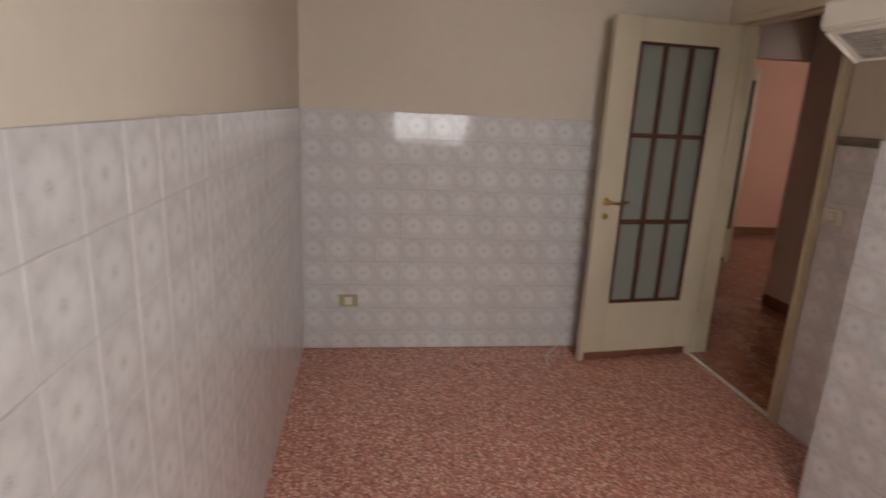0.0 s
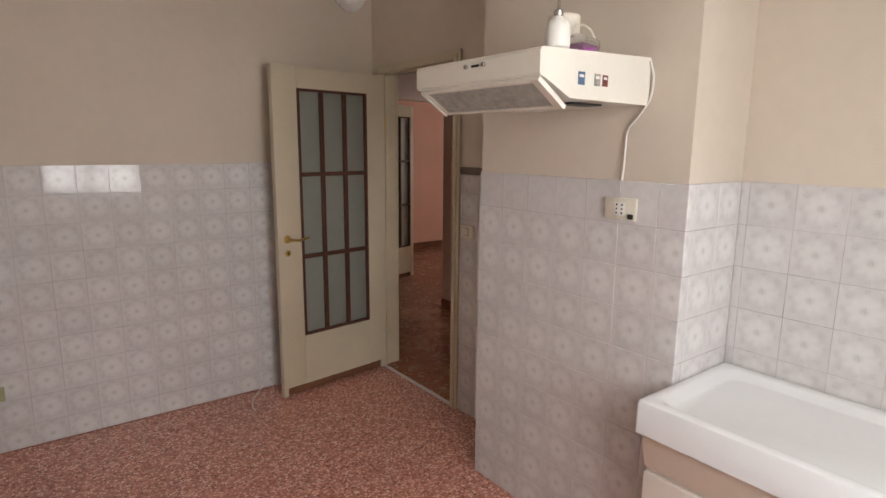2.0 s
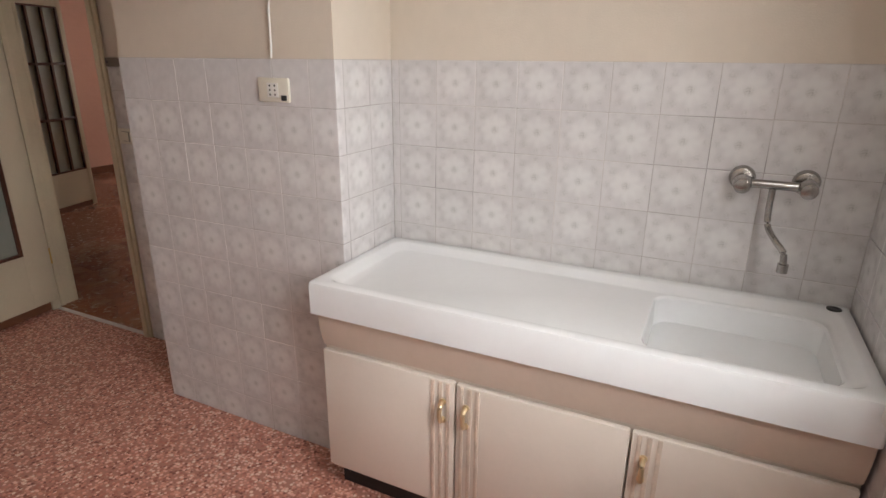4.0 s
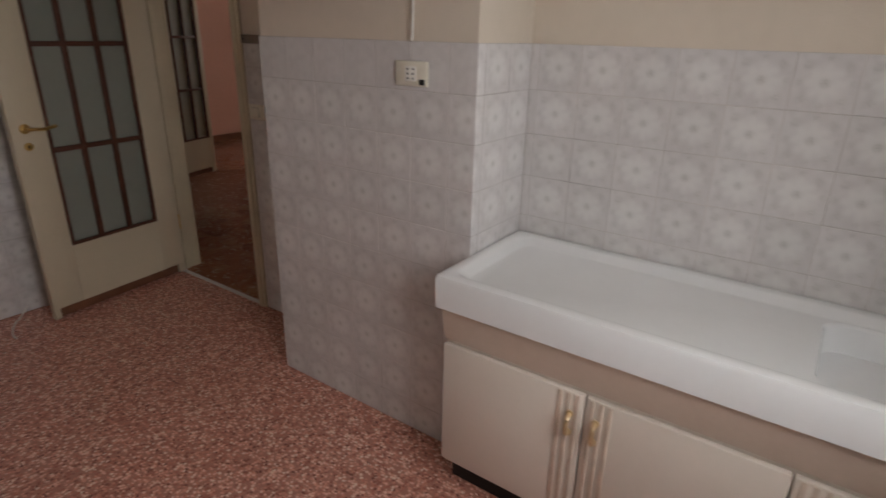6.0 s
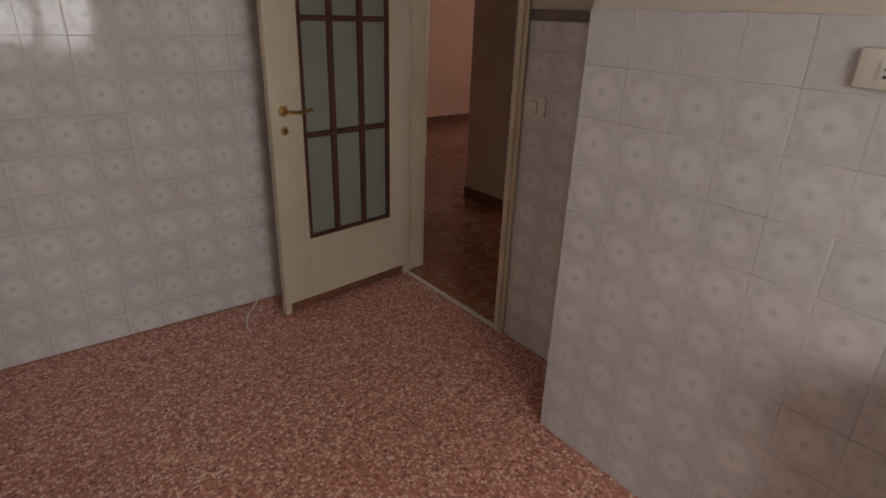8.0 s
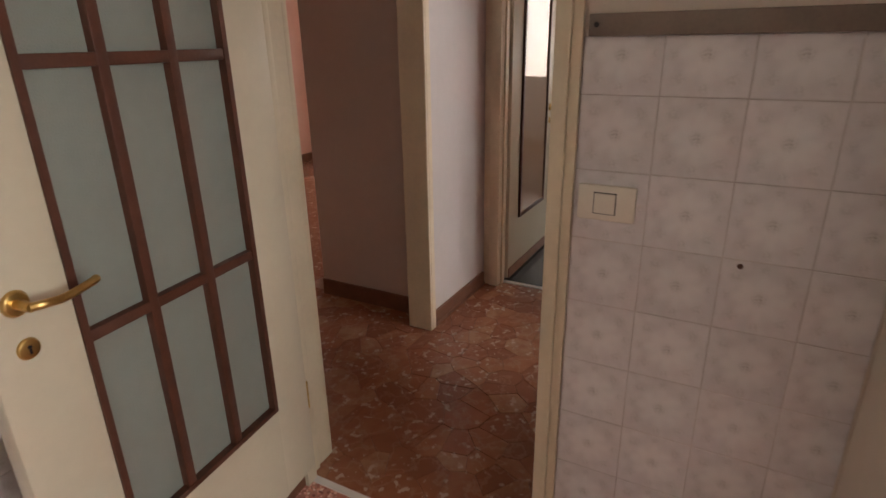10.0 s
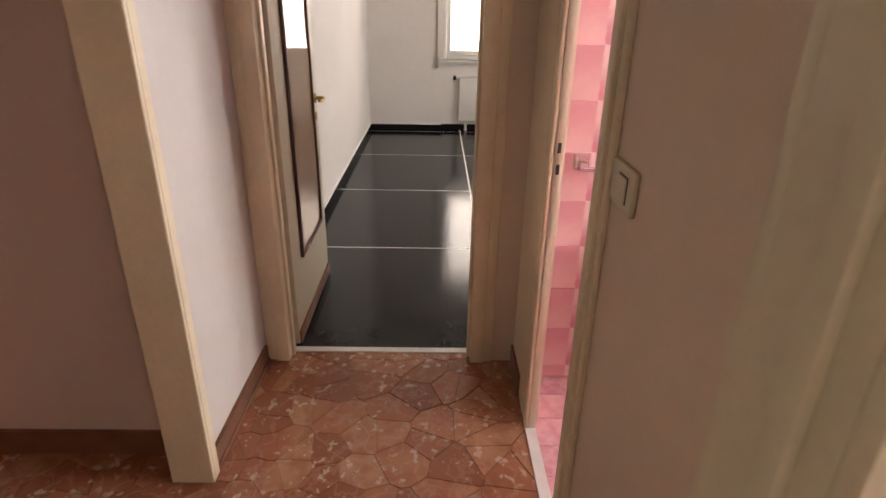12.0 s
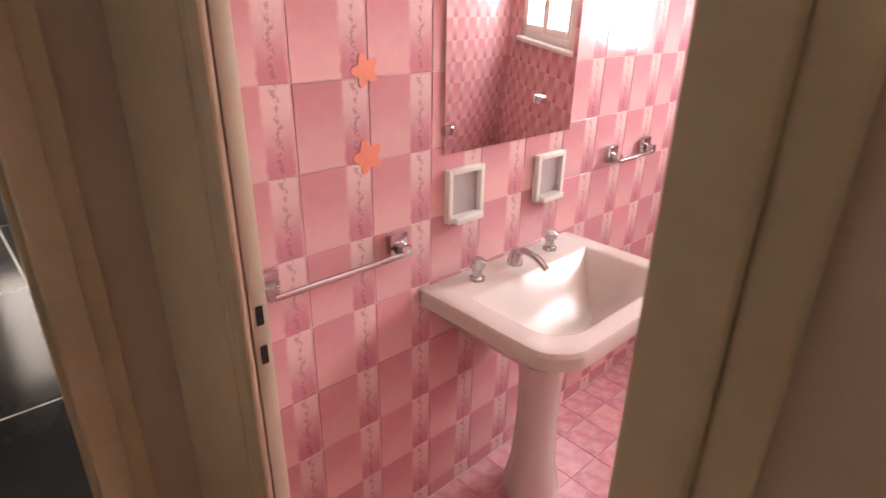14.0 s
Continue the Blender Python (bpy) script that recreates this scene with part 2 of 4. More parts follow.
PLASTICWHITE = mat("white_plastic", (0.80, 0.77, 0.72), 0.35, var=0.03, bump=0)
PAPER = mat("cream_card", (0.74, 0.68, 0.58), 0.8, var=0.05, bump=0)
PURPLE = mat("purple_plastic", (0.33, 0.08, 0.28), 0.35, var=0.1, bump=0)
CLEARWRAP = mat("clear_plastic", (0.9, 0.88, 0.84), 0.15, var=0, bump=0.2, bscale=40, trans=0.9, ior=1.2)
BLUE = mat("blue_label", (0.10, 0.16, 0.27), 0.5, var=0.1, scale=60, bump=0)
GREYLABEL = mat("grey_label", (0.38, 0.35, 0.32), 0.5, var=0.4, scale=90, bump=0)
REDLABEL = mat("dark_red_label", (0.20, 0.05, 0.04), 0.5, var=0.4, scale=90, bump=0)
GREENBOX = mat("greenish_plastic", (0.38, 0.37, 0.19), 0.45, var=0.1, bump=0)
MIRROR = mat("silvered_mirror", (0.93, 0.92, 0.91), 0.015, metal=1.0, var=0, bump=0)
SMOKEGLASS = mat("bronzed_panel_glass", (0.36, 0.235, 0.155), 0.04, spec=0.7, var=0, bump=0)
GLASS = mat("clear_glass", (1, 1, 1), 0.0, var=0, bump=0, trans=1.0)
LAMPGLASS = mat("lamp_glass", (0.92, 0.88, 0.82), 0.12, var=0, bump=0.15, bscale=60, trans=0.8)
WINWHITE = mat("white_window_paint", (0.80, 0.77, 0.72), 0.35, var=0.04, bump=0)
STRAP = mat("shutter_strap", (0.42, 0.33, 0.24), 0.8, var=0.2, scale=60, bump=0)
WHITESTONE = mat("white_marble", (0.74, 0.71, 0.67), 0.3, var=0.08, scale=12, bump=0)
# grey that carries the shade inside the soap holder recesses
SHADEGREY = mat("recess_shade_grey", (0.46, 0.43, 0.42), 0.3, var=0.08, scale=20, bump=0)
PALEGOLD = mat("pale_gilt_metal", (0.74, 0.58, 0.36), 0.32, metal=0.7, var=0.1, scale=40, bump=0)
ORANGE = mat("orange_sticker", (0.80, 0.29, 0.19), 0.4, var=0.08, scale=30, bump=0)
PLAINTILE = flower_tile_material(True)
FLOWERTILE, PINKTILE, PINKFLOOR = flower_tile_material(), pink_tile_material("pink_wall_tile"), pink_tile_material("pink_floor_tile", True)
TERRAZZO, MARBLE, SLATE = terrazzo_material(), marble_material(), slate_material()
MORTAR = mat("dark_mortar", (0.31, 0.145, 0.085), 0.5, var=0.2, scale=20, bump=0.1)


# emission in two blended tones; the backdrop's sunlight is its own glow
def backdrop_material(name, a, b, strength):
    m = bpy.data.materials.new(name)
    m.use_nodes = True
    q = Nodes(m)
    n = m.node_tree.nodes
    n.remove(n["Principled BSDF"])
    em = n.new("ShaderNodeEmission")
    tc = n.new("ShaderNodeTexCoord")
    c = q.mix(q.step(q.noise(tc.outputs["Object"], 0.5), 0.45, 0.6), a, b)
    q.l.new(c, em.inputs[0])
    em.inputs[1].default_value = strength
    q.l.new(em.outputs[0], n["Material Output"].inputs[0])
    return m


# ---- mesh helpers ----
def box(bm, x0, x1, y0, y1, z0, z1, bev=0.0, seg=2):
    g = bmesh.ops.create_cube(bm, size=1, matrix=Matrix.LocRotScale(((x0 + x1) / 2, (y0 + y1) / 2, (z0 + z1) / 2), None, (abs(x1 - x0), abs(y1 - y0), abs(z1 - z0))))
    if bev:
        es = list({e for v in g["verts"] for e in v.link_edges})
        bmesh.ops.bevel(bm, geom=es, offset=bev, segments=seg, affect="EDGES", profile=0.5)
    return bm


def boxed(*a, **k):
    return box(bmesh.new(), *a, **k)


def cyl(bm, a, b, r, r2=None, seg=20, bev=0.0):
    a, b = Vector(a), Vector(b)
    turn = (b - a).to_track_quat("Z", "Y").to_matrix().to_4x4()
    g = bmesh.ops.create_cone(bm, cap_ends=True, segments=seg, radius1=r, radius2=r if r2 is None else r2, depth=(b - a).length, matrix=Matrix.Translation((a + b) / 2) @ turn)
    if bev:
        es = [e for e in {e for v in g["verts"] for e in v.link_edges} if len(e.link_faces) == 2 and e.calc_face_angle(0) > 0.8]
        bmesh.ops.bevel(bm, geom=es, offset=bev, segments=2, affect="EDGES", profile=0.5)
    return bm


def rounded(x0, x1, y0, y1, z, r, n=6):
    """A rounded rectangle, as points."""
    out = []
    for cx, cy, a in ((x1 - r, y1 - r, 0), (x0 + r, y1 - r, 90), (x0 + r, y0 + r, 180), (x1 - r, y0 + r, 270)):
        for i in range(n + 1):
            t = radians(a + 90 * i / n)
            out.append((cx + r * math.cos(t), cy + r * math.sin(t), z))
    return out


def loft(bm, loops, cap0=True, cap1=True):
    rings = [[bm.verts.new(p) for p in lp] for lp in loops]
    for a, b in zip(rings, rings[1:]):
        for i in range(len(a)):
            j = (i + 1) % len(a)
            bm.faces.new((a[i], a[j], b[j], b[i]))
    if cap0:
        bm.faces.new(rings[0][::-1])
    if cap1:
        bm.faces.new(rings[-1])
    return rings


def lathe(bm, profile, cx, cy, seg=28):
    loft(bm, [[(cx + r * math.cos(2 * math.pi * i / seg), cy + r * math.sin(2 * math.pi * i / seg), z) for i in range(seg)] for r, z in profile])
    return bm


def tube(bm, pts, r, seg=10):
    pts = [Vector(p) for p in pts]
    loops = []
    for i, p in enumerate(pts):
        d = (pts[min(i + 1, len(pts) - 1)] - pts[max(i - 1, 0)]).normalized()
        up = Vector((0, 0, 1)) if abs(d.z) < 0.9 else Vector((1, 0, 0))
        s = d.cross(up).normalized()
        u = s.cross(d)
        loops.append([p + r * (math.cos(2 * math.pi * k / seg) * s + math.sin(2 * math.pi * k / seg) * u) for k in range(seg)])
    loft(bm, loops)
    return bm


def smooth_line(pts, n=8):
    """Points on a soft curve through the given ones."""
    pts = [Vector(p) for p in pts]
    out = []
    for i in range(len(pts) - 1):
        p0, p1, p2, p3 = pts[max(i - 1, 0)], pts[i], pts[i + 1], pts[min(i + 2, len(pts) - 1)]
        for k in range(n):
            t = k / n
            out.append(0.5 * (2 * p1 + (p2 - p0) * t + (2 * p0 - 5 * p1 + 4 * p2 - p3) * t * t + (3 * p1 - p0 - 3 * p2 + p3) * t ** 3))
    return out + [pts[-1]]


def mesh_of(name, bm, material, soft=True):
    bmesh.ops.recalc_face_normals(bm, faces=bm.faces)
    me = bpy.data.meshes.new(name)
    bm.to_mesh(me)
    bm.free()
    me.materials.append(material)
    if soft:
        me.polygons.foreach_set("use_smooth", [True] * len(me.polygons))
        me.set_sharp_from_angle(angle=radians(35))
    return me


def part(name, bm, material, parent, label=""):
    ob = new(name, mesh_of(name, bm, material))
    ob.parent = parent
    return tagged(ob, label)


def structure(name, bm, material, label, category):
    return tagged(new(name, mesh_of(name, bm, material, False)), label, category, kind="structure")


def thing(name, label, category, at=(0, 0, 0), turn=0.0, group=""):
    ob = new(name)
    ob.matrix_basis = pose(*at, 0, 0, turn)
    return tagged(ob, label, category, group)


# ---- structure: kitchen ----
H = 2.85
TOP = 1.525
# floors
FLOOR_K = structure("floor_kitchen", boxed(-0.5, 2.215, -0.9, 3.55, -0.1, -0.003), MORTAR, "reddish pink terrazzo floor of an empty kitchen", "floor")
part("slab", boxed(-0.499, 0.529, -0.899, 3.549, -0.09, 0), TERRAZZO, FLOOR_K)
part("slab", boxed(0.5315, 2.214, -0.899, 3.549, -0.09, 0), TERRAZZO, FLOOR_K)
structure("ceiling_kitchen", boxed(-0.5, 2.215, -0.9, 3.55, H, H + 0.12), CEIL, "plain off-white kitchen ceiling", "ceiling")

b = boxed(2.221, 2.335, -0.9, 2.437, 0, H)
box(b, 2.221, 2.335, 3.352, 3.55, 0, H)
box(b, 2.221, 2.335, 2.437, 3.352, 2.16, H)
WALL_E = structure("wall_kitchen_east", b, PLASTER, "cream plaster kitchen wall, tiled below, with a doorway", "wall")
WALL_N = structure("wall_kitchen_north", boxed(-0.5, 2.335, 3.436, 3.55, 0, H), PLASTER, "cream plaster kitchen wall tiled to shoulder height", "wall")
WALL_W = structure("wall_kitchen_west", boxed(-0.5, -0.386, -0.9, 3.436, 0, H), PLASTER, "cream plaster side wall tiled to shoulder height", "wall")
b = boxed(-0.5, 0.3, -0.9, -0.776, 0, H)
box(b, 1.4, 2.335, -0.9, -0.776, 0, H)
box(b, 0.3, 1.4, -0.9, -0.776, 0, 0.95)
box(b, 0.3, 1.4, -0.9, -0.776, 2.37, H)
WALL_S = structure("wall_kitchen_south", b, PLASTER, "cream plaster outer wall with the kitchen window", "wall")
PILLAR = structure("wall_chimney_breast", boxed(1.868, 2.221, 0.796, 1.82, 0, H), PLASTER, "cream chimney breast tiled below beside the sink", "wall")


def window(name, label, axis, c, u0, u1, z0, z1, mid, inner, strap=None):
    """A two-sash window. axis 'y': it lies in the plane y = c; 'x': in x = c. inner: the sign of the way into the room."""
    w = tagged(new(name), label, "window", kind="structure")

    def bx(bm, a0, a1, d0, d1, e0, e1, bev=0.004):
        d0, d1 = sorted((c + inner * d0, c + inner * d1))
        if axis == "y":
            box(bm, a0, a1, d0, d1, e0, e1, bev)
        else:
            box(bm, d0, d1, a0, a1, e0, e1, bev)
        return bm

    f = bx(bmesh.new(), u0, u0 + 0.05, -0.03, 0.03, z0, z1)
    bx(f, u1 - 0.05, u1, -0.03, 0.03, z0, z1)
    bx(f, u0 + 0.05, u1 - 0.05, -0.03, 0.03, z0, z0 + 0.05)
    bx(f, u0 + 0.05, u1 - 0.05, -0.03, 0.03, z1 - 0.05, z1)
    part("window_frame", f, WINWHITE, w)
    for a0, a1 in ((u0 + 0.05, mid), (mid, u1 - 0.05)):
        s = bx(bmesh.new(), a0 + 0.002, a0 + 0.05, -0.015, 0.04, z0 + 0.052, z1 - 0.052)
        bx(s, a1 - 0.05, a1 - 0.002, -0.015, 0.04, z0 + 0.052, z1 - 0.052)
        bx(s, a0 + 0.05, a1 - 0.05, -0.015, 0.04, z0 + 0.052, z0 + 0.11)
        bx(s, a0 + 0.05, a1 - 0.05, -0.015, 0.04, z1 - 0.11, z1 - 0.052)
        sash = part("sash", s, WINWHITE, w)
        g = part("pane", bx(bmesh.new(), a0 + 0.045, a1 - 0.045, 0.01, 0.014, z0 + 0.1, z1 - 0.1, 0), GLASS, sash)
        g.visible_shadow = False
    hd = bx(bmesh.new(), mid - 0.012, mid + 0.012, 0.04, 0.052, (z0 + z1) / 2 - 0.26, (z0 + z1) / 2 - 0.14)
    bx(hd, mid - 0.01, mid + 0.01, 0.052, 0.085, (z0 + z1) / 2 - 0.22, (z0 + z1) / 2 - 0.2)
    part("handle", hd, BRASS, w, "small brass window handle")
    part("window_sill", bx(bmesh.new(), u0 - 0.04, u1 + 0.04, 0.03, 0.16, z0 - 0.035, z0 - 0.002), WHITESTONE, w, "pale stone sill")
    return w


window("window_1", "white two-sash kitchen window letting in daylight", "y", -0.84, 0.302, 1.398, 0.952, 2.368, 0.85, 1)

# ---- structure: hall ----
b = boxed(2.335, 3.012, 2.32, 2.385, 0, H)
box(b, 3.675, 4.1, 2.32, 2.36, 0, H)
box(b, 3.012, 3.675, 2.32, 2.385, 2.11, H)
structure("wall_hall_south", b, HALLWALL, "tan-grey plaster hall wall with the bathroom doorway", "wall")
structure("wall_hall_north", boxed(3.41, 4.1, 3.475, 3.6, 0, H), DIMMEDWHITE, "white plaster wall of the short corridor, darkened as if less lit", "wall")


def arch_wall():
    """Wall with a round-cornered archway between x 2.43 and 3.39."""
    bm = bmesh.new()
    x0, x1, ztop, r = 2.43, 3.385, 2.32, 0.42
    pts = [(2.335, 0), (x0, 0)]
    for i in range(11):
        t = radians(180 - 9 * i)
        pts.append((x0 + r + r * math.cos(t), ztop - r + r * math.sin(t)))
    for i in range(11):
        t = radians(90 - 9 * i)
        pts.append((x1 - r + r * math.cos(t), ztop - r + r * math.sin(t)))
    pts += [(x1, 0), (3.41, 0), (3.41, H), (2.335, H)]
    lo = [bm.verts.new((x, 3.475, z)) for x, z in pts]
    f = bm.faces.new(lo)
    g = bmesh.ops.extrude_face_region(bm, geom=[f])
    bmesh.ops.translate(bm, verts=[v for v in g["geom"] if isinstance(v, bmesh.types.BMVert)], vec=(0, 0.105, 0))
    bmesh.ops.triangulate(bm, faces=[f for f in bm.faces if len(f.verts) > 4])
    return bm


structure("wall_arch", arch_wall(), HALLWALL, "hall wall with a round-cornered archway", "wall")
structure("wall_hall_east", boxed(3.515, 3.65, 3.6, 4.30, 0, H), SHADEDWALL, "plaster wall in the dim hall, its shade put into a grey-brown colour", "wall")
b = boxed(2.335, 2.6, 4.30, 4.42, 0, H)
box(b, 3.65, 7.7, 4.30, 4.42, 0, H)
box(b, 2.6, 3.65, 4.30, 4.42, 2.06, H)
structure("wall_far_room_south", b, HALLWALL, "dim hall wall with a doorway to the salmon room", "wall")
structure("wall_hall_west", boxed(2.215, 2.335, 3.55, 4.30, 0, H), HALLWALL, "plain plaster hall wall", "wall")
structure("ceiling_hall", boxed(2.221, 4.2, 2.32, 4.42, H, H + 0.12), CEIL, "plain hall ceiling", "ceiling")

# ---- structure: far salmon room ----
structure("wall_far_room_north", boxed(2.215, 7.7, 7.3, 7.42, 0, H), PINKWALL, "salmon pink plaster wall", "wall")
structure("wall_far_room_west", boxed(2.215, 2.335, 4.42, 7.3, 0, H), PINKWALL, "salmon pink plaster side wall", "wall")
b = boxed(7.5, 7.7, 4.42, 4.65, 0, H)
box(b, 7.5, 7.7, 6.05, 7.3, 0, H)
box(b, 7.5, 7.7, 4.65, 6.05, 0, 0.9)
box(b, 7.5, 7.7, 4.65, 6.05, 2.35, H)
structure("wall_far_room_east", b, PINKWALL, "salmon pink outer wall with an added unseen window", "wall")
# unseen window, added so the salmon room's fill lamp has an opening
window("added_window_2", "unseen two-sash window added to light the salmon room", "x", 7.6, 4.652, 6.048, 0.902, 2.348, 5.35, -1)
structure("wall_far_room_partition", boxed(2.335, 3.355, 5.43, 5.51, 0, H), PINKWALL, "salmon pink partition beside an inner door", "wall")
structure("ceiling_far_room", boxed(2.215, 7.7, 4.42, 7.42, H, H + 0.12), CEIL, "plain ceiling of the salmon room", "ceiling")
structure("floor_far_room", boxed(2.215, 7.7, 4.49, 7.42, -0.1, 0.0), MARBLE, "reddish marble floor of the salmon room", "floor")
structure("baseboard_far_room", boxed(2.335, 7.5, 7.285, 7.3, 0, 0.09), SKIRT, "reddish brown skirting board", "skirting")

# ---- structure: bedroom ----
b = boxed(4.1, 4.2, 2.32, 2.53, 0, H)
box(b, 4.1, 4.2, 3.40, 3.68, 0, H)
box(b, 4.1, 4.2, 2.53, 3.40, 2.14, H)
structure("wall_bedroom_west", b, HALLWALL, "plaster wall with the bedroom doorway", "wall")
structure("wall_bedroom_north", boxed(4.2, 9.5, 3.56, 3.68, 0, H), WHITEWALL, "white plaster bedroom wall", "wall")
b = boxed(4.2, 6.45, -0.1, 0.02, 0, H)
box(b, 7.75, 9.5, -0.1, 0.02, 0, H)
box(b, 6.45, 7.75, -0.1, 0.02, 0, 0.9)
box(b, 6.45, 7.75, -0.1, 0.02, 2.3, H)
structure("wall_bedroom_south", b, WHITEWALL, "white plaster bedroom wall", "wall")
structure("wall_bedroom_west_rear", boxed(4.14, 4.2, 0.02, 2.32, 0, H), WHITEWALL, "white plaster bedroom wall beside the bathroom", "wall")
b = boxed(9.2, 9.5, 2.66, 3.56, 0, H)
box(b, 9.2, 9.5, 0.02, 1.34, 0, H)
box(b, 9.26, 9.5, 1.34, 2.66, 0, 0.85)
box(b, 9.2, 9.5, 1.34, 2.66, 2.3, H)
structure("wall_bedroom_east", b, WHITEWALL, "white plaster outer wall with a window niche", "wall")
window("window_3", "bright white two-sash bedroom window over a niche", "x", 9.36, 1.342, 2.658, 0.852, 2.298, 2.0, -1)
# added out of view as the opening for the bedroom fill lamp
window("added_window_5", "unseen two-sash side window added to light the bedroom", "y", -0.04, 6.452, 7.748, 0.902, 2.298, 7.1, 1)
structure("ceiling_bedroom", boxed(4.2, 9.5, -0.1, 3.68, H, H + 0.12), CEIL, "plain bedroom ceiling", "ceiling")
b = boxed(4.2, 9.2, 3.545, 3.56, 0, 0.07)
box(b, 9.185, 9.2, 2.66, 3.545, 0, 0.07)
box(b, 9.245, 9.26, 1.34, 2.66, 0, 0.07)
box(b, 9.185, 9.2, 0.02, 1.34, 0, 0.07)
structure("baseboard_bedroom", b, SLATE, "black slate skirting", "skirting")
b = boxed(4.2, 9.2, 3.548, 3.56, 0.07, 0.082)
box(b, 9.188, 9.2, 2.66, 3.548, 0.07, 0.082)
structure("trim_bedroom", b, WHITEWALL, "white plaster edge above the black skirting", "trim")
# glowing sheet outside the bedroom window, emission in place of sunlight
structure("backdrop", boxed(16, 16.1, -8, 12, -2, 9), backdrop_material("glowing_facade", (1.0, 0.80, 0.68), (1.0, 0.95, 0.9), 2.2), "glowing backdrop for the pale sunlit facade across the street", "backdrop")

# ---- structure: bathroom ----
b = boxed(3.983, 4.1, -0.2, 2.32, 0, H)
WALL_BE = structure("wall_bathroom_east", b, PINKGROUT, "bathroom wall covered in pink patterned tiles", "wall")
WALL_BW = structure("wall_bathroom_west", boxed(2.335, 2.354, -0.2, 2.32, 0, H), PINKGROUT, "bathroom side wall in pink tiles", "wall")
b = boxed(2.335, 2.66, -0.32, -0.206, 0, H)
box(b, 3.58, 4.1, -0.32, -0.206, 0, H)
box(b, 2.66, 3.58, -0.32, -0.206, 0, 1.22)
box(b, 2.66, 3.58, -0.32, -0.206, 2.25, H)
WALL_BS = structure("wall_bathroom_south", b, PINKGROUT, "bathroom outer wall in pink tiles with a window", "wall")
window("window_4", "bright white two-sash bathroom window", "y", -0.25, 2.662, 3.578, 1.222, 2.248, 3.11, 1)
structure("ceiling_bathroom", boxed(2.335, 4.1, -0.32, 2.32, H, H + 0.12), CEIL, "plain bathroom ceiling", "ceiling")

# ---- floors under pieces ----
FLOOR_HALL = structure("floor_hall", boxed(2.215, 4.17, 2.265, 4.49, -0.1, -0.004), MORTAR, "orange-brown broken marble paving in dark mortar", "floor")
FLOOR_BED = structure("floor_bedroom", boxed(4.17, 9.5, -0.1, 3.68, -0.1, -0.0008), WHITESTONE, "glossy black slate slabs with white joints", "floor")
FLOOR_BATH = structure("floor_bathroom", boxed(2.335, 4.1, -0.32, 2.33, -0.1, -0.003), PINKGROUT, "pink tiled bathroom floor", "floor")
structure("threshold_kitchen", boxed(2.207, 2.235, 2.467, 3.322, -0.002, 0.004), WHITESTONE, "thin pale threshold strip", "threshold")
structure("threshold_bedroom", boxed(4.155, 4.185, 2.56, 3.37, -0.002, 0.005), WHITESTONE, "thin white threshold strip", "threshold")
structure("threshold_bathroom", boxed(3.042, 3.645, 2.33, 2.37, -0.002, 0.006), WHITESTONE, "white threshold strip at the bathroom", "threshold")


# ---- door frames ----
def casing(bm, axis, c, d, u0, u1, z1, w, side=1):
    """Moulded casing round an opening u0..u1, proud of the plane c by d, w wide: an outer band and an inner raised bead."""
    def bx(a0, a1, e0, e1, dd):
        k0, k1 = sorted((c, c + side * dd))
        if axis == "x":
            box(bm, k0, k1, a0, a1, e0, e1, 0.003)
        else:
            box(bm, a0, a1, k0, k1, e0, e1, 0.003)
    for s, dd in ((0.0, d), (0.62 * w, d * 0.55)):
        a, e = (0.0, 0.6 * w) if s == 0.0 else (0.6 * w, w)
        bx(u0 - e, u0 - a, 0, z1 + e, dd)
        bx(u1 + a, u1 + e, 0, z1 + e, dd)
        bx(u0 - a, u1 + a, z1 + a, z1 + e, dd)


def door_frame(name, label, axis, c0, c1, u0, u1, z1, w, paint, inside=True, outside=True, lining=0.03, lining_paint=None):
    f = tagged(new(name), label, "door frame", kind="structure")
    if inside:
        bm = bmesh.new()
        casing(bm, axis, c0, 0.022, u0, u1, z1, w, -1)
        part("casing", bm, paint, f)
    if outside:
        bm = bmesh.new()
        casing(bm, axis, c1, 0.022, u0, u1, z1, w, 1)
        part("casing", bm, paint, f)
    bm = bmesh.new()
    for a0, a1, e0, e1 in ((u0 - lining, u0, 0, z1), (u1, u1 + lining, 0, z1), (u0 - lining, u1 + lining, z1, z1 + lining)):
        if axis == "x":
            box(bm, c0, c1, a0, a1, e0, e1)
        else:
            box(bm, a0, a1, c0, c1, e0, e1)
    lin = part("lining", bm, lining_paint or paint, f)
    bm = bmesh.new()
    m0 = c0 + min(0.045, 0.25 * (c1 - c0))
    for a0, a1, e0, e1 in ((u0, u0 + 0.012, 0, z1), (u1 - 0.012, u1, 0, z1), (u0 + 0.012, u1 - 0.012, z1 - 0.012, z1)):
        if axis == "x":
            box(bm, m0, m0 + 0.03, a0, a1, e0, e1, 0.002)
        else:
            box(bm, a0, a1, m0, m0 + 0.03, e0, e1, 0.002)
    part("stop", bm, lining_paint or paint, lin)
    return f


door_frame("door_1", "cream painted kitchen door frame", "x", 2.215, 2.341, 2.467, 3.322, 2.13, 0.055, JAMB)
door_frame("door_2", "tan painted bedroom door frame", "x", 4.1, 4.2, 2.56, 3.37, 2.11, 0.10, TANJAMB, outside=False)


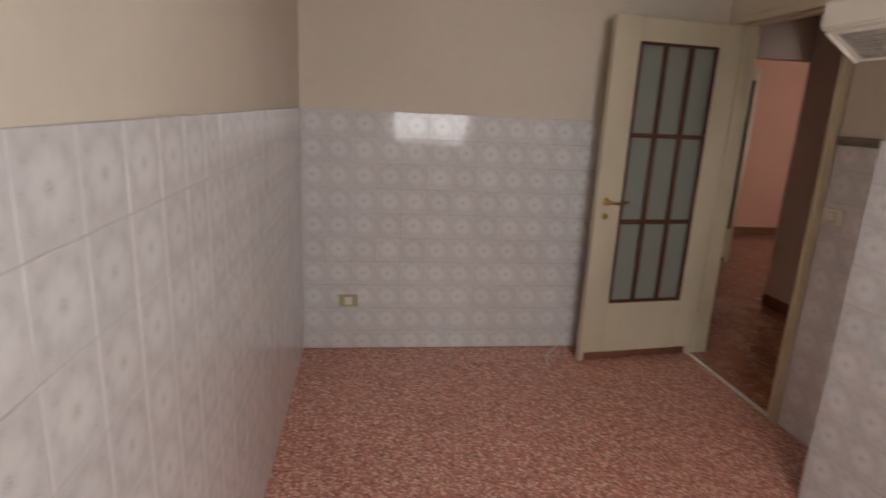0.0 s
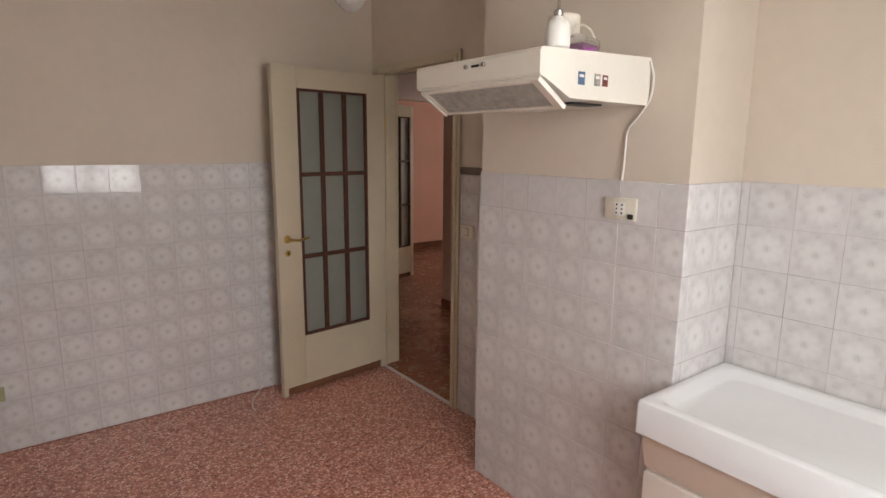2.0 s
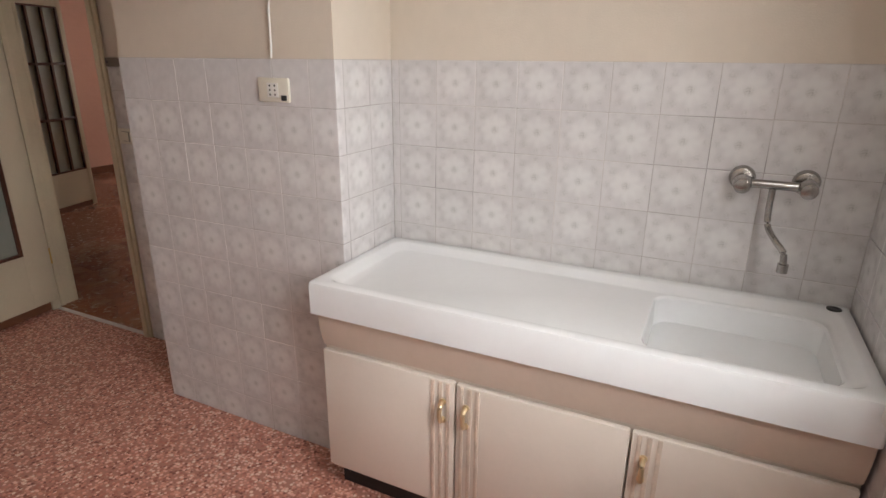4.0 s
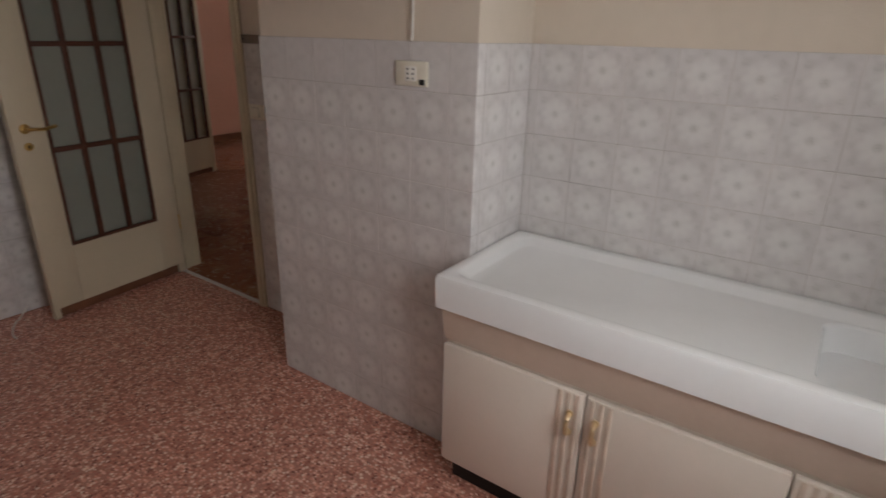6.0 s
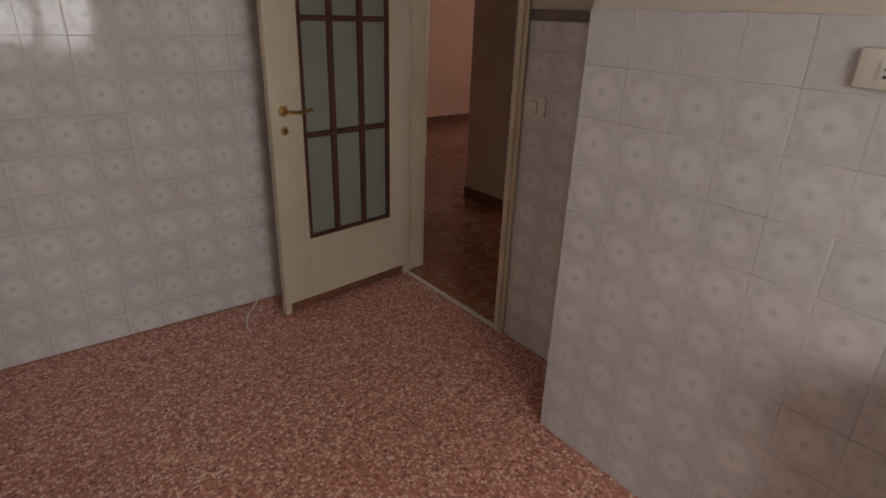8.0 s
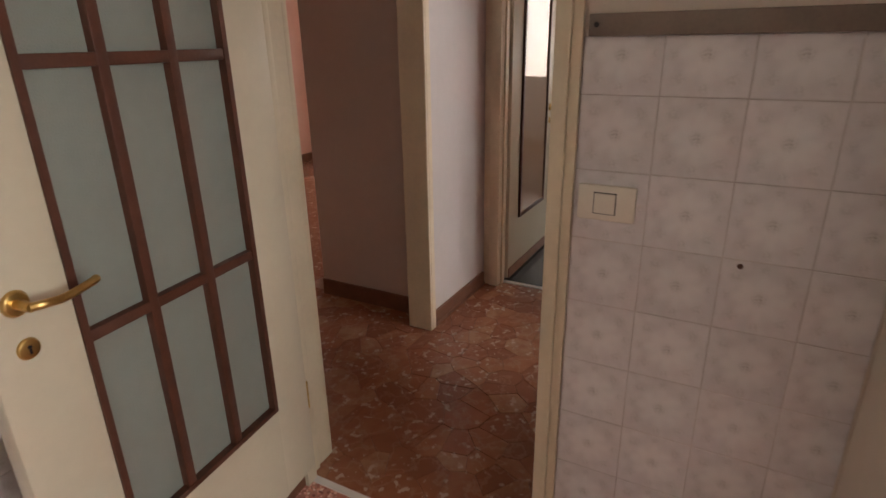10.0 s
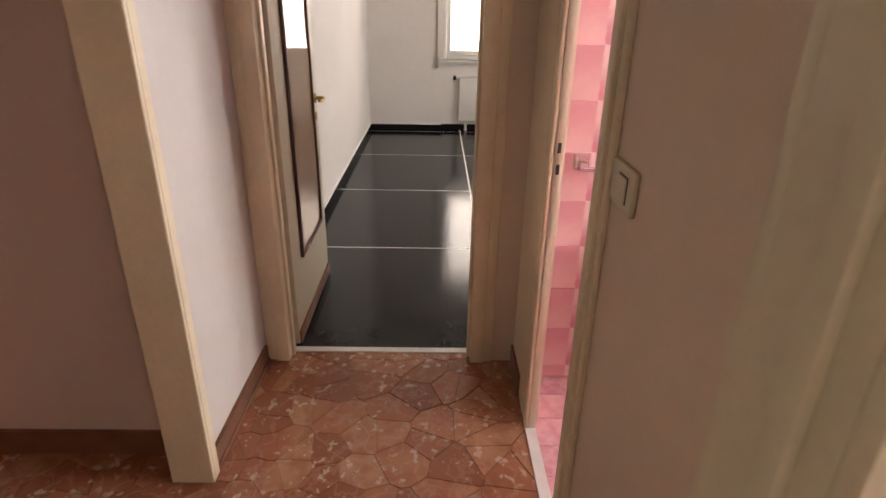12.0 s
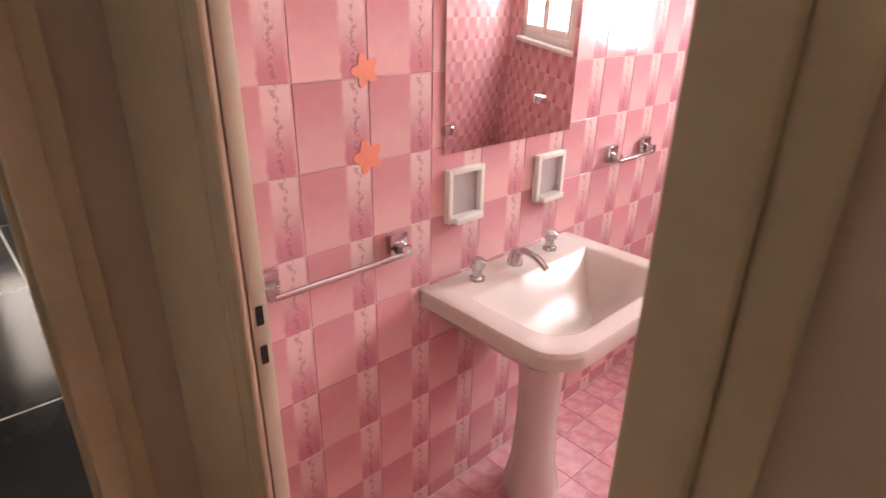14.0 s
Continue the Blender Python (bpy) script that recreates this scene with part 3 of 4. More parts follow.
def bathroom_frame():
    """Frame of the narrow bathroom doorway; the far jamb stands back from the hall wall."""
    f = tagged(new("door_3"), "tan painted bathroom door frame with strike plate", "door frame", kind="structure")
    u0, u1, z1 = 3.042, 3.645, 2.08
    bm = boxed(u0 - 0.04, u0, 2.3855, 2.407, 0, z1 + 0.04, 0.004)
    box(bm, u0 - 0.066, u0 - 0.04, 2.3855, 2.397, 0, z1 + 0.066, 0.003)
    part("casing", bm, TANJAMB, f)
    bm = boxed(u0, u1, 2.3855, 2.407, z1, z1 + 0.04, 0.004)
    box(bm, u0 - 0.04, u1, 2.3855, 2.397, z1 + 0.04, z1 + 0.066, 0.003)
    part("head_casing", bm, TANJAMB, f)
    bm = boxed(u1 + 0.001, u1 + 0.04, 2.3605, 2.374, 0, z1, 0.005)
    box(bm, u1 + 0.04, u1 + 0.072, 2.3605, 2.370, 0, z1, 0.004)
    part("casing", bm, TANJAMB, f)
    bm = boxed(u0 - 0.03, u0, 2.32, 2.385, 0, z1)
    box(bm, u0 - 0.03, u1 + 0.03, 2.32, 2.385, z1, z1 + 0.03)
    part("lining", bm, JAMB, f)
    jamb = part("lining", boxed(u1, u1 + 0.03, 2.333, 2.36, 0, z1, 0.002), JAMB, f)
    for z in (1.088, 1.02):
        part("strike_slot", boxed(u1 - 0.0015, u1 + 0.002, 2.341, 2.352, z - 0.014, z + 0.018), DARK, jamb, "dark latch slot")


bathroom_frame()
# arch jamb trim
b = boxed(3.372, 3.388, 3.452, 3.594, 0, 2.0, 0.004)
box(b, 3.388, 3.425, 3.452, 3.474, 0, 2.0, 0.003)
structure("trim_arch", b, TANJAMB, "tan painted trim on the arch jamb", "trim")

b = boxed(3.7175, 3.80, 2.3605, 2.371, 0, 2.08, 0.006)
box(b, 3.80, 4.077, 2.3605, 2.368, 0, 2.08, 0.004)
structure("trim_bathroom_door", b, TANJAMB, "tan painted moulding beside the bathroom door", "trim")

# skirtings of the hall
b = boxed(3.426, 4.077, 3.461, 3.4745, 0, 0.085)
box(b, 3.426, 4.077, 3.455, 3.461, 0, 0.02)
structure("baseboard_hall_north", b, SKIRT, "reddish brown skirting in the corridor", "skirting")
b = boxed(3.502, 3.5145, 3.6, 4.30, 0, 0.1)
structure("baseboard_hall_east", b, SKIRT, "reddish brown skirting in the dim hall", "skirting")
b = boxed(3.846, 4.077, 2.3685, 2.379, 0, 0.1)
box(b, 2.37, 2.955, 2.386, 2.398, 0, 0.1)
structure("baseboard_hall_south", b, SKIRT, "reddish brown skirting by the bathroom door", "skirting")


# ---- doors ----
def lattice_door(name, label, at, turn, width=0.845, panes=((0.165, 0.69), (0.40, 1.985))):
    """Door with a 3 x 3 lattice of frosted panes. Its local x runs from the free edge to the hinge; the front faces -y."""
    d = thing(name, label, "door", at, turn)
    (p0, p1), (z0, z1) = panes
    T = 0.042
    bm = boxed(0, p0, 0, T, 0.065, 2.115, 0.003)
    box(bm, p1, width, 0, T, 0.065, 2.115, 0.003)
    box(bm, p0, p1, 0, T, 0.065, z0, 0.0)
    box(bm, p0, p1, 0, T, z1, 2.115, 0.0)
    box(bm, 0, 0.03, 0, T, 0.008, 0.065)
    box(bm, width - 0.05, width, 0, T, 0.008, 0.065)
    # dark strip added for the shaded gap below the leaf
    part("gap_strip", boxed(0.032, width - 0.052, 0.012, 0.03, 0.012, 0.065), SKIRT, d, "reddish brown strip filling the shaded gap under the leaf")
    part("leaf", bm, CREAM, d)
    fr = bmesh.new()
    w = 0.016
    box(fr, p0, p0 + w, -0.004, T + 0.004, z0, z1)
    box(fr, p1 - w, p1, -0.004, T + 0.004, z0, z1)
    box(fr, p0 + w, p1 - w, -0.004, T + 0.004, z0, z0 + w)
    box(fr, p0 + w, p1 - w, -0.004, T + 0.004, z1 - w, z1)
    part("lattice_frame", fr, BROWN, d, "dark brown wooden bead")
    for i in (1, 2):
        u = p0 + (p1 - p0) * i / 3
        part("muntin", boxed(u - 0.013, u + 0.013, -0.003, T + 0.003, z0 + w, z1 - w, 0.003), BROWN, d, "dark brown glazing bar")
    for j in (1, 2):
        z = z0 + (z1 - z0) * j / 3
        part("muntin", boxed(p0 + w, p1 - w, -0.002, T + 0.002, z - 0.013, z + 0.013, 0.003), BROWN, d, "dark brown glazing bar")
    for i in range(3):
        for j in range(3):
            u0, u1 = p0 + (p1 - p0) * i / 3, p0 + (p1 - p0) * (i + 1) / 3
            v0, v1 = z0 + (z1 - z0) * j / 3, z0 + (z1 - z0) * (j + 1) / 3
            part("pane", boxed(u0 + 0.01, u1 - 0.01, 0.018, 0.023, v0 + 0.01, v1 - 0.01), FROST, d)
    return d


def lever_handle(d, x, z, y=0.0, way=1, metal=BRASS):
    bm = cyl(bmesh.new(), (x, y, z), (x, y - 0.008, z), 0.026, 0.022, 24, 0.002)
    cyl(bm, (x, y - 0.008, z), (x, y - 0.045, z), 0.010, 0.009, 16)
    tube(bm, smooth_line([(x, y - 0.042, z), (x + way * 0.02, y - 0.052, z), (x + way * 0.06, y - 0.05, z - 0.004), (x + way * 0.115, y - 0.05, z + 0.004), (x + way * 0.125, y - 0.046, z + 0.006)], 5), 0.008)
    h = part("handle", bm, metal, d, "worn brass lever handle")
    bm = cyl(bmesh.new(), (x, y, z - 0.09), (x, y - 0.006, z - 0.09), 0.022, 0.019, 24, 0.002)
    e = part("escutcheon", bm, metal, d, "round brass keyhole plate")
    bm = cyl(bmesh.new(), (x, y - 0.006, z - 0.086), (x, y - 0.0068, z - 0.086), 0.004, seg=12)
    box(bm, x - 0.002, x + 0.002, y - 0.0068, y - 0.006, z - 0.1, z - 0.086)
    part("keyhole", bm, DARK, e, "dark keyhole")


KD = lattice_door("kitchen_door", "cream wooden door with nine frosted panes, standing open", (1.387, 3.182, 0), 6.8)
lever_handle(KD, 0.065, 1.055)
part("hinge", cyl(bmesh.new(), (0.852, 0.01, 0.3), (0.852, 0.01, 0.4), 0.008), BRASS, KD, "brass hinge")
part("hinge", cyl(bmesh.new(), (0.852, 0.01, 1.75), (0.852, 0.01, 1.85), 0.008), BRASS, KD, "brass hinge")
FD = lattice_door("inner_door", "cream door with a brown glazed lattice in the far room", (3.364, 5.481, 0), 15, 0.75)


def mirror_door():
    d = thing("bedroom_door", "cream bedroom door with a framed bronzed glass panel, standing open", "door", (4.204, 3.35, 0), 0.4)
    W, T = 0.79, 0.04
    part("leaf", boxed(0, W, 0, T, 0.01, 2.09, 0.004), CREAM, d)
    x0, x1, z0, z1 = 0.155, 0.645, 0.385, 1.95
    part("mirror_panel", boxed(x0 + 0.02, x1 - 0.02, -0.008, -0.001, z0 + 0.02, z1 - 0.02), SMOKEGLASS, d, "bronzed glass panel")
    f = boxed(x0, x0 + 0.024, -0.016, -0.001, z0, z1, 0.003)
    box(f, x1 - 0.024, x1, -0.016, -0.001, z0, z1, 0.003)
    box(f, x0 + 0.024, x1 - 0.024, -0.016, -0.001, z0, z0 + 0.024, 0.003)
    box(f, x0 + 0.024, x1 - 0.024, -0.016, -0.001, z1 - 0.024, z1, 0.003)
    part("mirror_frame", f, BROWN, d, "dark brown moulding")
    part("kick_board", boxed(0.005, W - 0.005, -0.008, -0.001, 0.012, 0.075), SKIRT, d, "reddish brown kick strip")
    lever_handle(d, 0.735, 1.03, way=-1)


mirror_door()


# ---- kitchen things ----
def sink():
    s = thing("kitchen_sink", "long white fireclay sink with drainboard on a cabinet", "sink", (0, 0, 0))
    bm = bmesh.new()
    X0, X1, Y0, Y1, Z = 1.643, 2.208, -0.765, 0.785, 0.845
    outer = [rounded(X0, X1, Y0, Y1, 0.735, 0.012), rounded(X0, X1, Y0, Y1, Z - 0.012, 0.012), rounded(X0 + 0.004, X1 - 0.004, Y0 + 0.004, Y1 - 0.004, Z - 0.003, 0.012), rounded(X0 + 0.012, X1 - 0.012, Y0 + 0.012, Y1 - 0.012, Z, 0.012)]
    inner = [rounded(X0 + 0.04, X1 - 0.05, Y0 + 0.03, Y1 - 0.035, Z, 0.05), rounded(X0 + 0.046, X1 - 0.056, Y0 + 0.036, Y1 - 0.043, Z - 0.003, 0.05), rounded(X0 + 0.062, X1 - 0.07, Y0 + 0.052, Y1 - 0.07, Z - 0.022, 0.05), rounded(X0 + 0.07, X1 - 0.08, Y0 + 0.06, Y1 - 0.08, Z - 0.025, 0.045)]
    rings = loft(bm, outer + inner, True, False)
    bx0, bx1, by0, by1 = X0 + 0.075, X1 - 0.086, Y0 + 0.068, -0.235
    basin = loft(bm, [rounded(bx0, bx1, by0, by1, Z - 0.025, 0.06), rounded(bx0 + 0.006, bx1 - 0.006, by0 + 0.006, by1 - 0.004, Z - 0.032, 0.06), rounded(bx0 + 0.02, bx1 - 0.02, by0 + 0.02, by1 - 0.012, 0.65, 0.06), rounded(bx0 + 0.05, bx1 - 0.05, by0 + 0.05, by1 - 0.04, 0.635, 0.05)], False, True)
    es = []
    for ring in (rings[-1], basin[0]):
        es += [bm.edges.get((ring[i], ring[(i + 1) % len(ring)])) for i in range(len(ring))]
    bmesh.ops.triangle_fill(bm, use_beauty=True, edges=es)
    part("bowl", bm, CERAMIC, s)
    bm = lathe(bmesh.new(), [(0.03, 0.634), (0.03, 0.639), (0.024, 0.64), (0.018, 0.636)], 1.93, -0.48)
    part("drain", bm, DULLCHROME, s, "dull metal drain")
    bm = lathe(bmesh.new(), [(0.02, 0.843), (0.02, 0.8475), (0.012, 0.848), (0.012, 0.8465)], 2.165, -0.72, 20)
    part("overflow", bm, DARK, s, "dark overflow hole")
    return s


sink()


def sink_cabinet():
    c = thing("sink_cabinet", "beige laminate cabinet with three doors under the sink", "cabinet")
    bm = boxed(1.70, 2.205, -0.76, 0.765, 0.1, 0.60)
    part("body", bm, CABINET, c)
    # curved top rail that draws in towards the doors
    prof = [(1.664, 0.733), (1.668, 0.69), (1.678, 0.64), (1.69, 0.605), (1.74, 0.603), (1.74, 0.733)]
    bm = bmesh.new()
    loft(bm, [[(x, y, z) for x, z in prof] for y in (-0.76, 0.765)])
    part("top_rail", bm, RAIL, c, "curved beige rail")
    part("plinth", boxed(1.745, 2.2, -0.75, 0.755, 0.0, 0.1), DARK, c, "dark recessed plinth")
    for y0, y1, sides in ((0.270, 0.762, (0,)), (-0.246, 0.264, (1,)), (-0.757, -0.252, (1,))):
        door = part("door", boxed(1.676, 1.697, y0, y1, 0.125, 0.592, 0.005), CABINET, c)
        for sd in sides:
            e, w = (y0, 1) if sd == 0 else (y1, -1)
            for k in range(3):
                q = e + w * (0.014 + 0.026 * k)
                part("strip", boxed(1.6715, 1.6758, min(q, q + w * 0.012), max(q, q + w * 0.012), 0.13, 0.588, 0.001), STRIPE, door, "pale wood strip")
            hy = e + w * 0.036
            hb = tube(bmesh.new(), smooth_line([(1.675, hy, 0.46), (1.652, hy, 0.464), (1.646, hy, 0.49), (1.652, hy, 0.516), (1.675, hy, 0.52)], 6), 0.0075)
            cyl(hb, (1.6715, hy, 0.457), (1.668, hy, 0.457), 0.011)
            cyl(hb, (1.6715, hy, 0.523), (1.668, hy, 0.523), 0.011)
            part("handle", hb, PALEGOLD, door, "small pale gilt bow handle")
    return c


sink_cabinet()


def wall_faucet():
    f = thing("wall_faucet", "dull chrome wall tap with a bent spout above the sink", "faucet")
    x = 2.209
    for y in (-0.425, -0.59):
        bm = cyl(bmesh.new(), (x, y, 1.20), (x - 0.022, y, 1.20), 0.038, 0.03, 28, 0.004)
        part("wall_flange", bm, DULLCHROME, f)
        bm = cyl(bmesh.new(), (x - 0.022, y, 1.20), (x - 0.06, y, 1.195), 0.017, seg=20)
        cyl(bm, (x - 0.06, y, 1.195), (x - 0.10, y, 1.19), 0.026, 0.022, 24, 0.005)
        part("tap_head", bm, DULLCHROME, f)
    part("crossbar", cyl(bmesh.new(), (x - 0.06, -0.425, 1.195), (x - 0.06, -0.59, 1.195), 0.013), DULLCHROME, f)
    bm = tube(bmesh.new(), smooth_line([(x - 0.06, -0.505, 1.19), (x - 0.06, -0.505, 1.12), (x - 0.075, -0.51, 1.075), (x - 0.13, -0.53, 1.05), (x - 0.165, -0.55, 1.03), (x - 0.172, -0.555, 0.995)], 6), 0.009)
    cyl(bm, (x - 0.172, -0.555, 1.0), (x - 0.172, -0.555, 0.975), 0.014, seg=18)
    part("spout", bm, DULLCHROME, f)


wall_faucet()


def range_hood():
    h = thing("range_hood", "white enamel cooker hood with a slanted grease filter", "range hood")
    y0, y1 = 0.962, 1.572
    prof = [(1.861, 1.938), (1.335, 1.92), (1.327, 1.913), (1.327, 1.842), (1.345, 1.838), (1.46, 1.785), (1.861, 1.782)]
    bm = bmesh.new()
    loft(bm, [[(x, y, z) for x, z in prof] for y in (y0, y1)])
    es = [e for e in bm.edges if abs(e.verts[0].co.y - e.verts[1].co.y) > 0.3]
    bmesh.ops.bevel(bm, geom=es, offset=0.004, segments=2, affect="EDGES")
    part("body", bm, HOODWHITE, h)
    # slanted visor with the filter: its axis runs from the front edge back and down
    a, c = Vector((1.34, 0, 1.836)), Vector((1.452, 0, 1.762))
    d = (c - a).normalized()
    n = Vector((-d.z, 0, d.x))
    n = n if n.z < 0 else -n

    def slab(bm, u0, u1, v0, v1, t0, t1):
        pts = [a + d * u + n * t + Vector((0, v, 0)) for u in (u0, u1) for v in (v0, v1) for t in (t0, t1)]
        vs = [bm.verts.new(p) for p in pts]
        for f in ((0, 1, 3, 2), (4, 6, 7, 5), (0, 4, 5, 1), (2, 3, 7, 6), (0, 2, 6, 4), (1, 5, 7, 3)):
            bm.faces.new([vs[i] for i in f])
        return bm

    L = (c - a).length
    bm = slab(bmesh.new(), 0, 0.012, y0 + 0.024, y1 - 0.024, -0.004, 0.007)
    slab(bm, L - 0.01, L, y0 + 0.024, y1 - 0.024, -0.004, 0.007)
    slab(bm, 0.012, L - 0.01, y0 + 0.024, y0 + 0.045, -0.004, 0.007)
    slab(bm, 0.012, L - 0.01, y1 - 0.045, y1 - 0.024, -0.004, 0.007)
    part("filter_frame", bm, HOODWHITE, h)
    part("filter", slab(bmesh.new(), 0.012, L - 0.01, y0 + 0.045, y1 - 0.045, -0.002, 0.003), BOARD, h, "grey grease filter")
    bm = bmesh.new()
    for i in range(47):
        v = y0 + 0.048 + i * 0.011
        slab(bm, 0.013, L - 0.011, v, v + 0.0045, 0.003, 0.006)
    for j in range(int((L - 0.03) / 0.011)):
        slab(bm, 0.016 + j * 0.011, 0.0205 + j * 0.011, y0 + 0.046, y1 - 0.046, 0.003, 0.0055)
    part("filter_grid", bm, MESHGREY, h, "metal mesh of the filter")
    for v in (y0 + 0.012, y1 - 0.021):
        part("visor_end", slab(bmesh.new(), 0.0, L + 0.004, v, v + 0.009, -0.006, 0.010), HOODWHITE, h)
    for y in (1.285, 1.20):
        part("knob", cyl(bmesh.new(), (1.327, y, 1.893), (1.317, y, 1.893), 0.008, 0.007, 16, 0.001), CHROME, h, "small chrome knob")
    part("switch", boxed(1.323, 1.3268, 1.225, 1.26, 1.889, 1.896, 0.001), DARK, h, "dark slide switch")
    part("lamp_lens", boxed(1.55, 1.70, 1.03, 1.1, 1.776, 1.7815, 0.002), DARK, h, "dark lamp lens")
    for x, w, hh, m in ((1.492, 0.03, 0.038, BLUE), (1.568, 0.028, 0.036, GREYLABEL), (1.607, 0.026, 0.034, REDLABEL)):
        lb = part("sticker", boxed(x, x + w, y0 - 0.0015, y0 - 0.0002, 1.845 - hh / 2, 1.845 + hh / 2), m, h, "small printed sticker")
        part("sticker_bar", boxed(x + 0.005, x + w - 0.005, y0 - 0.0022, y0 - 0.0016, 1.848, 1.856), PLASTICWHITE, lb, "pale bar")
    bm = tube(bmesh.new(), smooth_line([(1.85, 0.958, 1.925), (1.856, 0.945, 1.87), (1.855, 0.955, 1.80), (1.857, 1.0, 1.74), (1.858, 1.035, 1.70), (1.858, 1.04, 1.63), (1.858, 1.042, 1.56), (1.858, 1.045, 1.527)], 8), 0.0036)
    part("cable", bm, PLASTICWHITE, h, "white mains cable")
    cyl_b = cyl(bmesh.new(), (1.84, 1.02, 1.937), (1.84, 1.02, 1.95), 0.008)
    box(cyl_b, 1.82, 1.86, 1.0, 1.03, 1.934, 1.943, 0.002)
    part("cable_clamp", cyl_b, DULLCHROME, h)


range_hood()


def soap_dispenser():
    d = thing("soap_dispenser", "white plastic soap bottle with a pump on the cooker hood", "soap bottle")
    cx, cy, z = 1.42, 0.985, 1.9225
    part("bottle", lathe(bmesh.new(), [(0.030, z), (0.036, z + 0.004), (0.037, z + 0.043), (0.035, z + 0.061), (0.027, z + 0.077), (0.014, z + 0.085), (0.012, z + 0.09)], cx, cy), PLASTICWHITE, d)
    part("collar", lathe(bmesh.new(), [(0.013, z + 0.09), (0.014, z + 0.092), (0.014, z + 0.106), (0.009, z + 0.11)], cx, cy), CHROME, d, "chrome collar")
    bm = cyl(bmesh.new(), (cx, cy, z + 0.11), (cx, cy, z + 0.152), 0.005)
    tube(bm, smooth_line([(cx, cy, z + 0.15), (cx + 0.012, cy - 0.004, z + 0.155), (cx + 0.04, cy - 0.012, z + 0.15)], 5), 0.005)
    part("pump", bm, CHROME, d, "chrome pump spout")


soap_dispenser()
b = lathe(bmesh.new(), [(0.046, 0), (0.049, 0.003), (0.049, 0.11), (0.046, 0.114), (0.02, 0.114), (0.02, 0.1)], 0, 0, 28)
ob = thing("paper_roll", "cream kitchen paper roll standing on the cooker hood", "paper roll", (1.53, 1.06, 1.9275))
part("roll", b, PAPER, ob)
ob = thing("sponge_pack", "purple sponges in a clear plastic wrap on the cooker hood", "sponge pack", (1.545, 0.99, 1.9285), 12)
part("sponge", boxed(-0.045, 0.055, -0.022, 0.022, 0.0, 0.022, 0.006), PURPLE, ob, "purple sponge")
b = boxed(-0.075, 0.07, -0.027, 0.03, 0.0, 0.045, 0.02, 3)
part("wrap", b, CLEARWRAP, ob, "clear plastic wrap")
part("cord_loop", tube(bmesh.new(), smooth_line([(-0.06, 0.0, 0.03), (-0.045, 0.004, 0.062), (0.0, 0.006, 0.078), (0.05, 0.004, 0.068), (0.078, 0.0, 0.035), (0.08, -0.004, 0.006)], 6), 0.0035), IVORY, ob, "beige cord loop")


def socket_plate():
    s = thing("wall_socket", "ivory three-module socket plate with a black switch", "socket")
    x, y0, y1, z0, z1 = 1.8615, 0.975, 1.108, 1.384, 1.464
    part("plate", boxed(x - 0.012, x, y0, y1, z0, z1, 0.004), IVORY, s)
    m = part("module", boxed(x - 0.0145, x - 0.0122, 1.018, 1.066, z0 + 0.016, z1 - 0.016, 0.001), PLASTICWHITE, s, "white socket module")
    for yy in (1.031, 1.053):
        for k in (-0.015, 0, 0.015):
            part("socket_hole", cyl(bmesh.new(), (x - 0.0147, yy, 1.424 + k), (x - 0.0153, yy, 1.424 + k), 0.0036, seg=10), DARK, m, "dark hole")
    part("switch", boxed(x - 0.017, x - 0.0122, 0.983, 1.004, z0 + 0.006, z0 + 0.024, 0.001), DARK, s, "black switch")


socket_plate()


def light_switch(name, label, origin, right, out, w=0.122, h=0.078, key=0.3, paint=None):
    """A plate whose left top corner is at origin; right and out are unit ways."""
    s = thing(name, label, "light switch")
    o, r, n = Vector(origin), Vector(right), Vector(out)

    def slab(u0, u1, v0, v1, t0, t1, bev):
        bm = bmesh.new()
        a, c = o + r * u0 + n * t0, o + r * u1 + n * t1
        box(bm, min(a.x, c.x), max(a.x, c.x), min(a.y, c.y), max(a.y, c.y), o.z - v1, o.z - v0, bev)
        return bm

    part("plate", slab(0, w, 0, h, 0.0005, 0.011, 0.004), paint or IVORY, s)
    part("rim", slab(w * key - 0.002, w * key + w * 0.36 + 0.002, h * 0.22 - 0.002, h * 0.78 + 0.002, 0.0112, 0.0118, 0), DARK, s, "dark gap round the key")
    part("rocker", slab(w * key, w * key + w * 0.36, h * 0.22, h * 0.78, 0.012, 0.0155, 0.001), paint or IVORY, s, "rocker key")


light_switch("light_switch", "ivory light switch on kitchen tiles beside the door frame", (2.2145, 2.40, 1.186), (0, -1, 0), (-1, 0, 0))
light_switch("light_switch", "yellowed light switch on the hall wall by the bathroom", (2.964, 2.3855, 1.236), (-1, 0, 0), (0, 1, 0), 0.124, 0.08, 0.40, JAMB)

# wooden rail over the recess tiles
ob = thing("wall_board", "grey-brown painted board above the recess tiles", "wall board")
part("board", boxed(2.2, 2.2205, 1.832, 2.40, 1.482, 1.523, 0.002), BOARD, ob)
for y in (2.385, 1.9):
    part("screw", cyl(bmesh.new(), (2.2, y, 1.503), (2.1985, y, 1.503), 0.005, seg=12), DARK, ob, "dark screw head")
ob = thing("junction_box", "small greenish junction plate low on the tiles", "junction box")
part("plate", boxed(-0.157, -0.037, 3.418, 3.4295, 0.295, 0.375, 0.004), GREENBOX, ob)
part("cover", boxed(-0.12, -0.074, 3.415, 3.4178, 0.31, 0.36, 0.001), IVORY, ob, "pale insert")
ob = thing("loose_cable", "thin white cable lying on the floor behind the door", "cable")
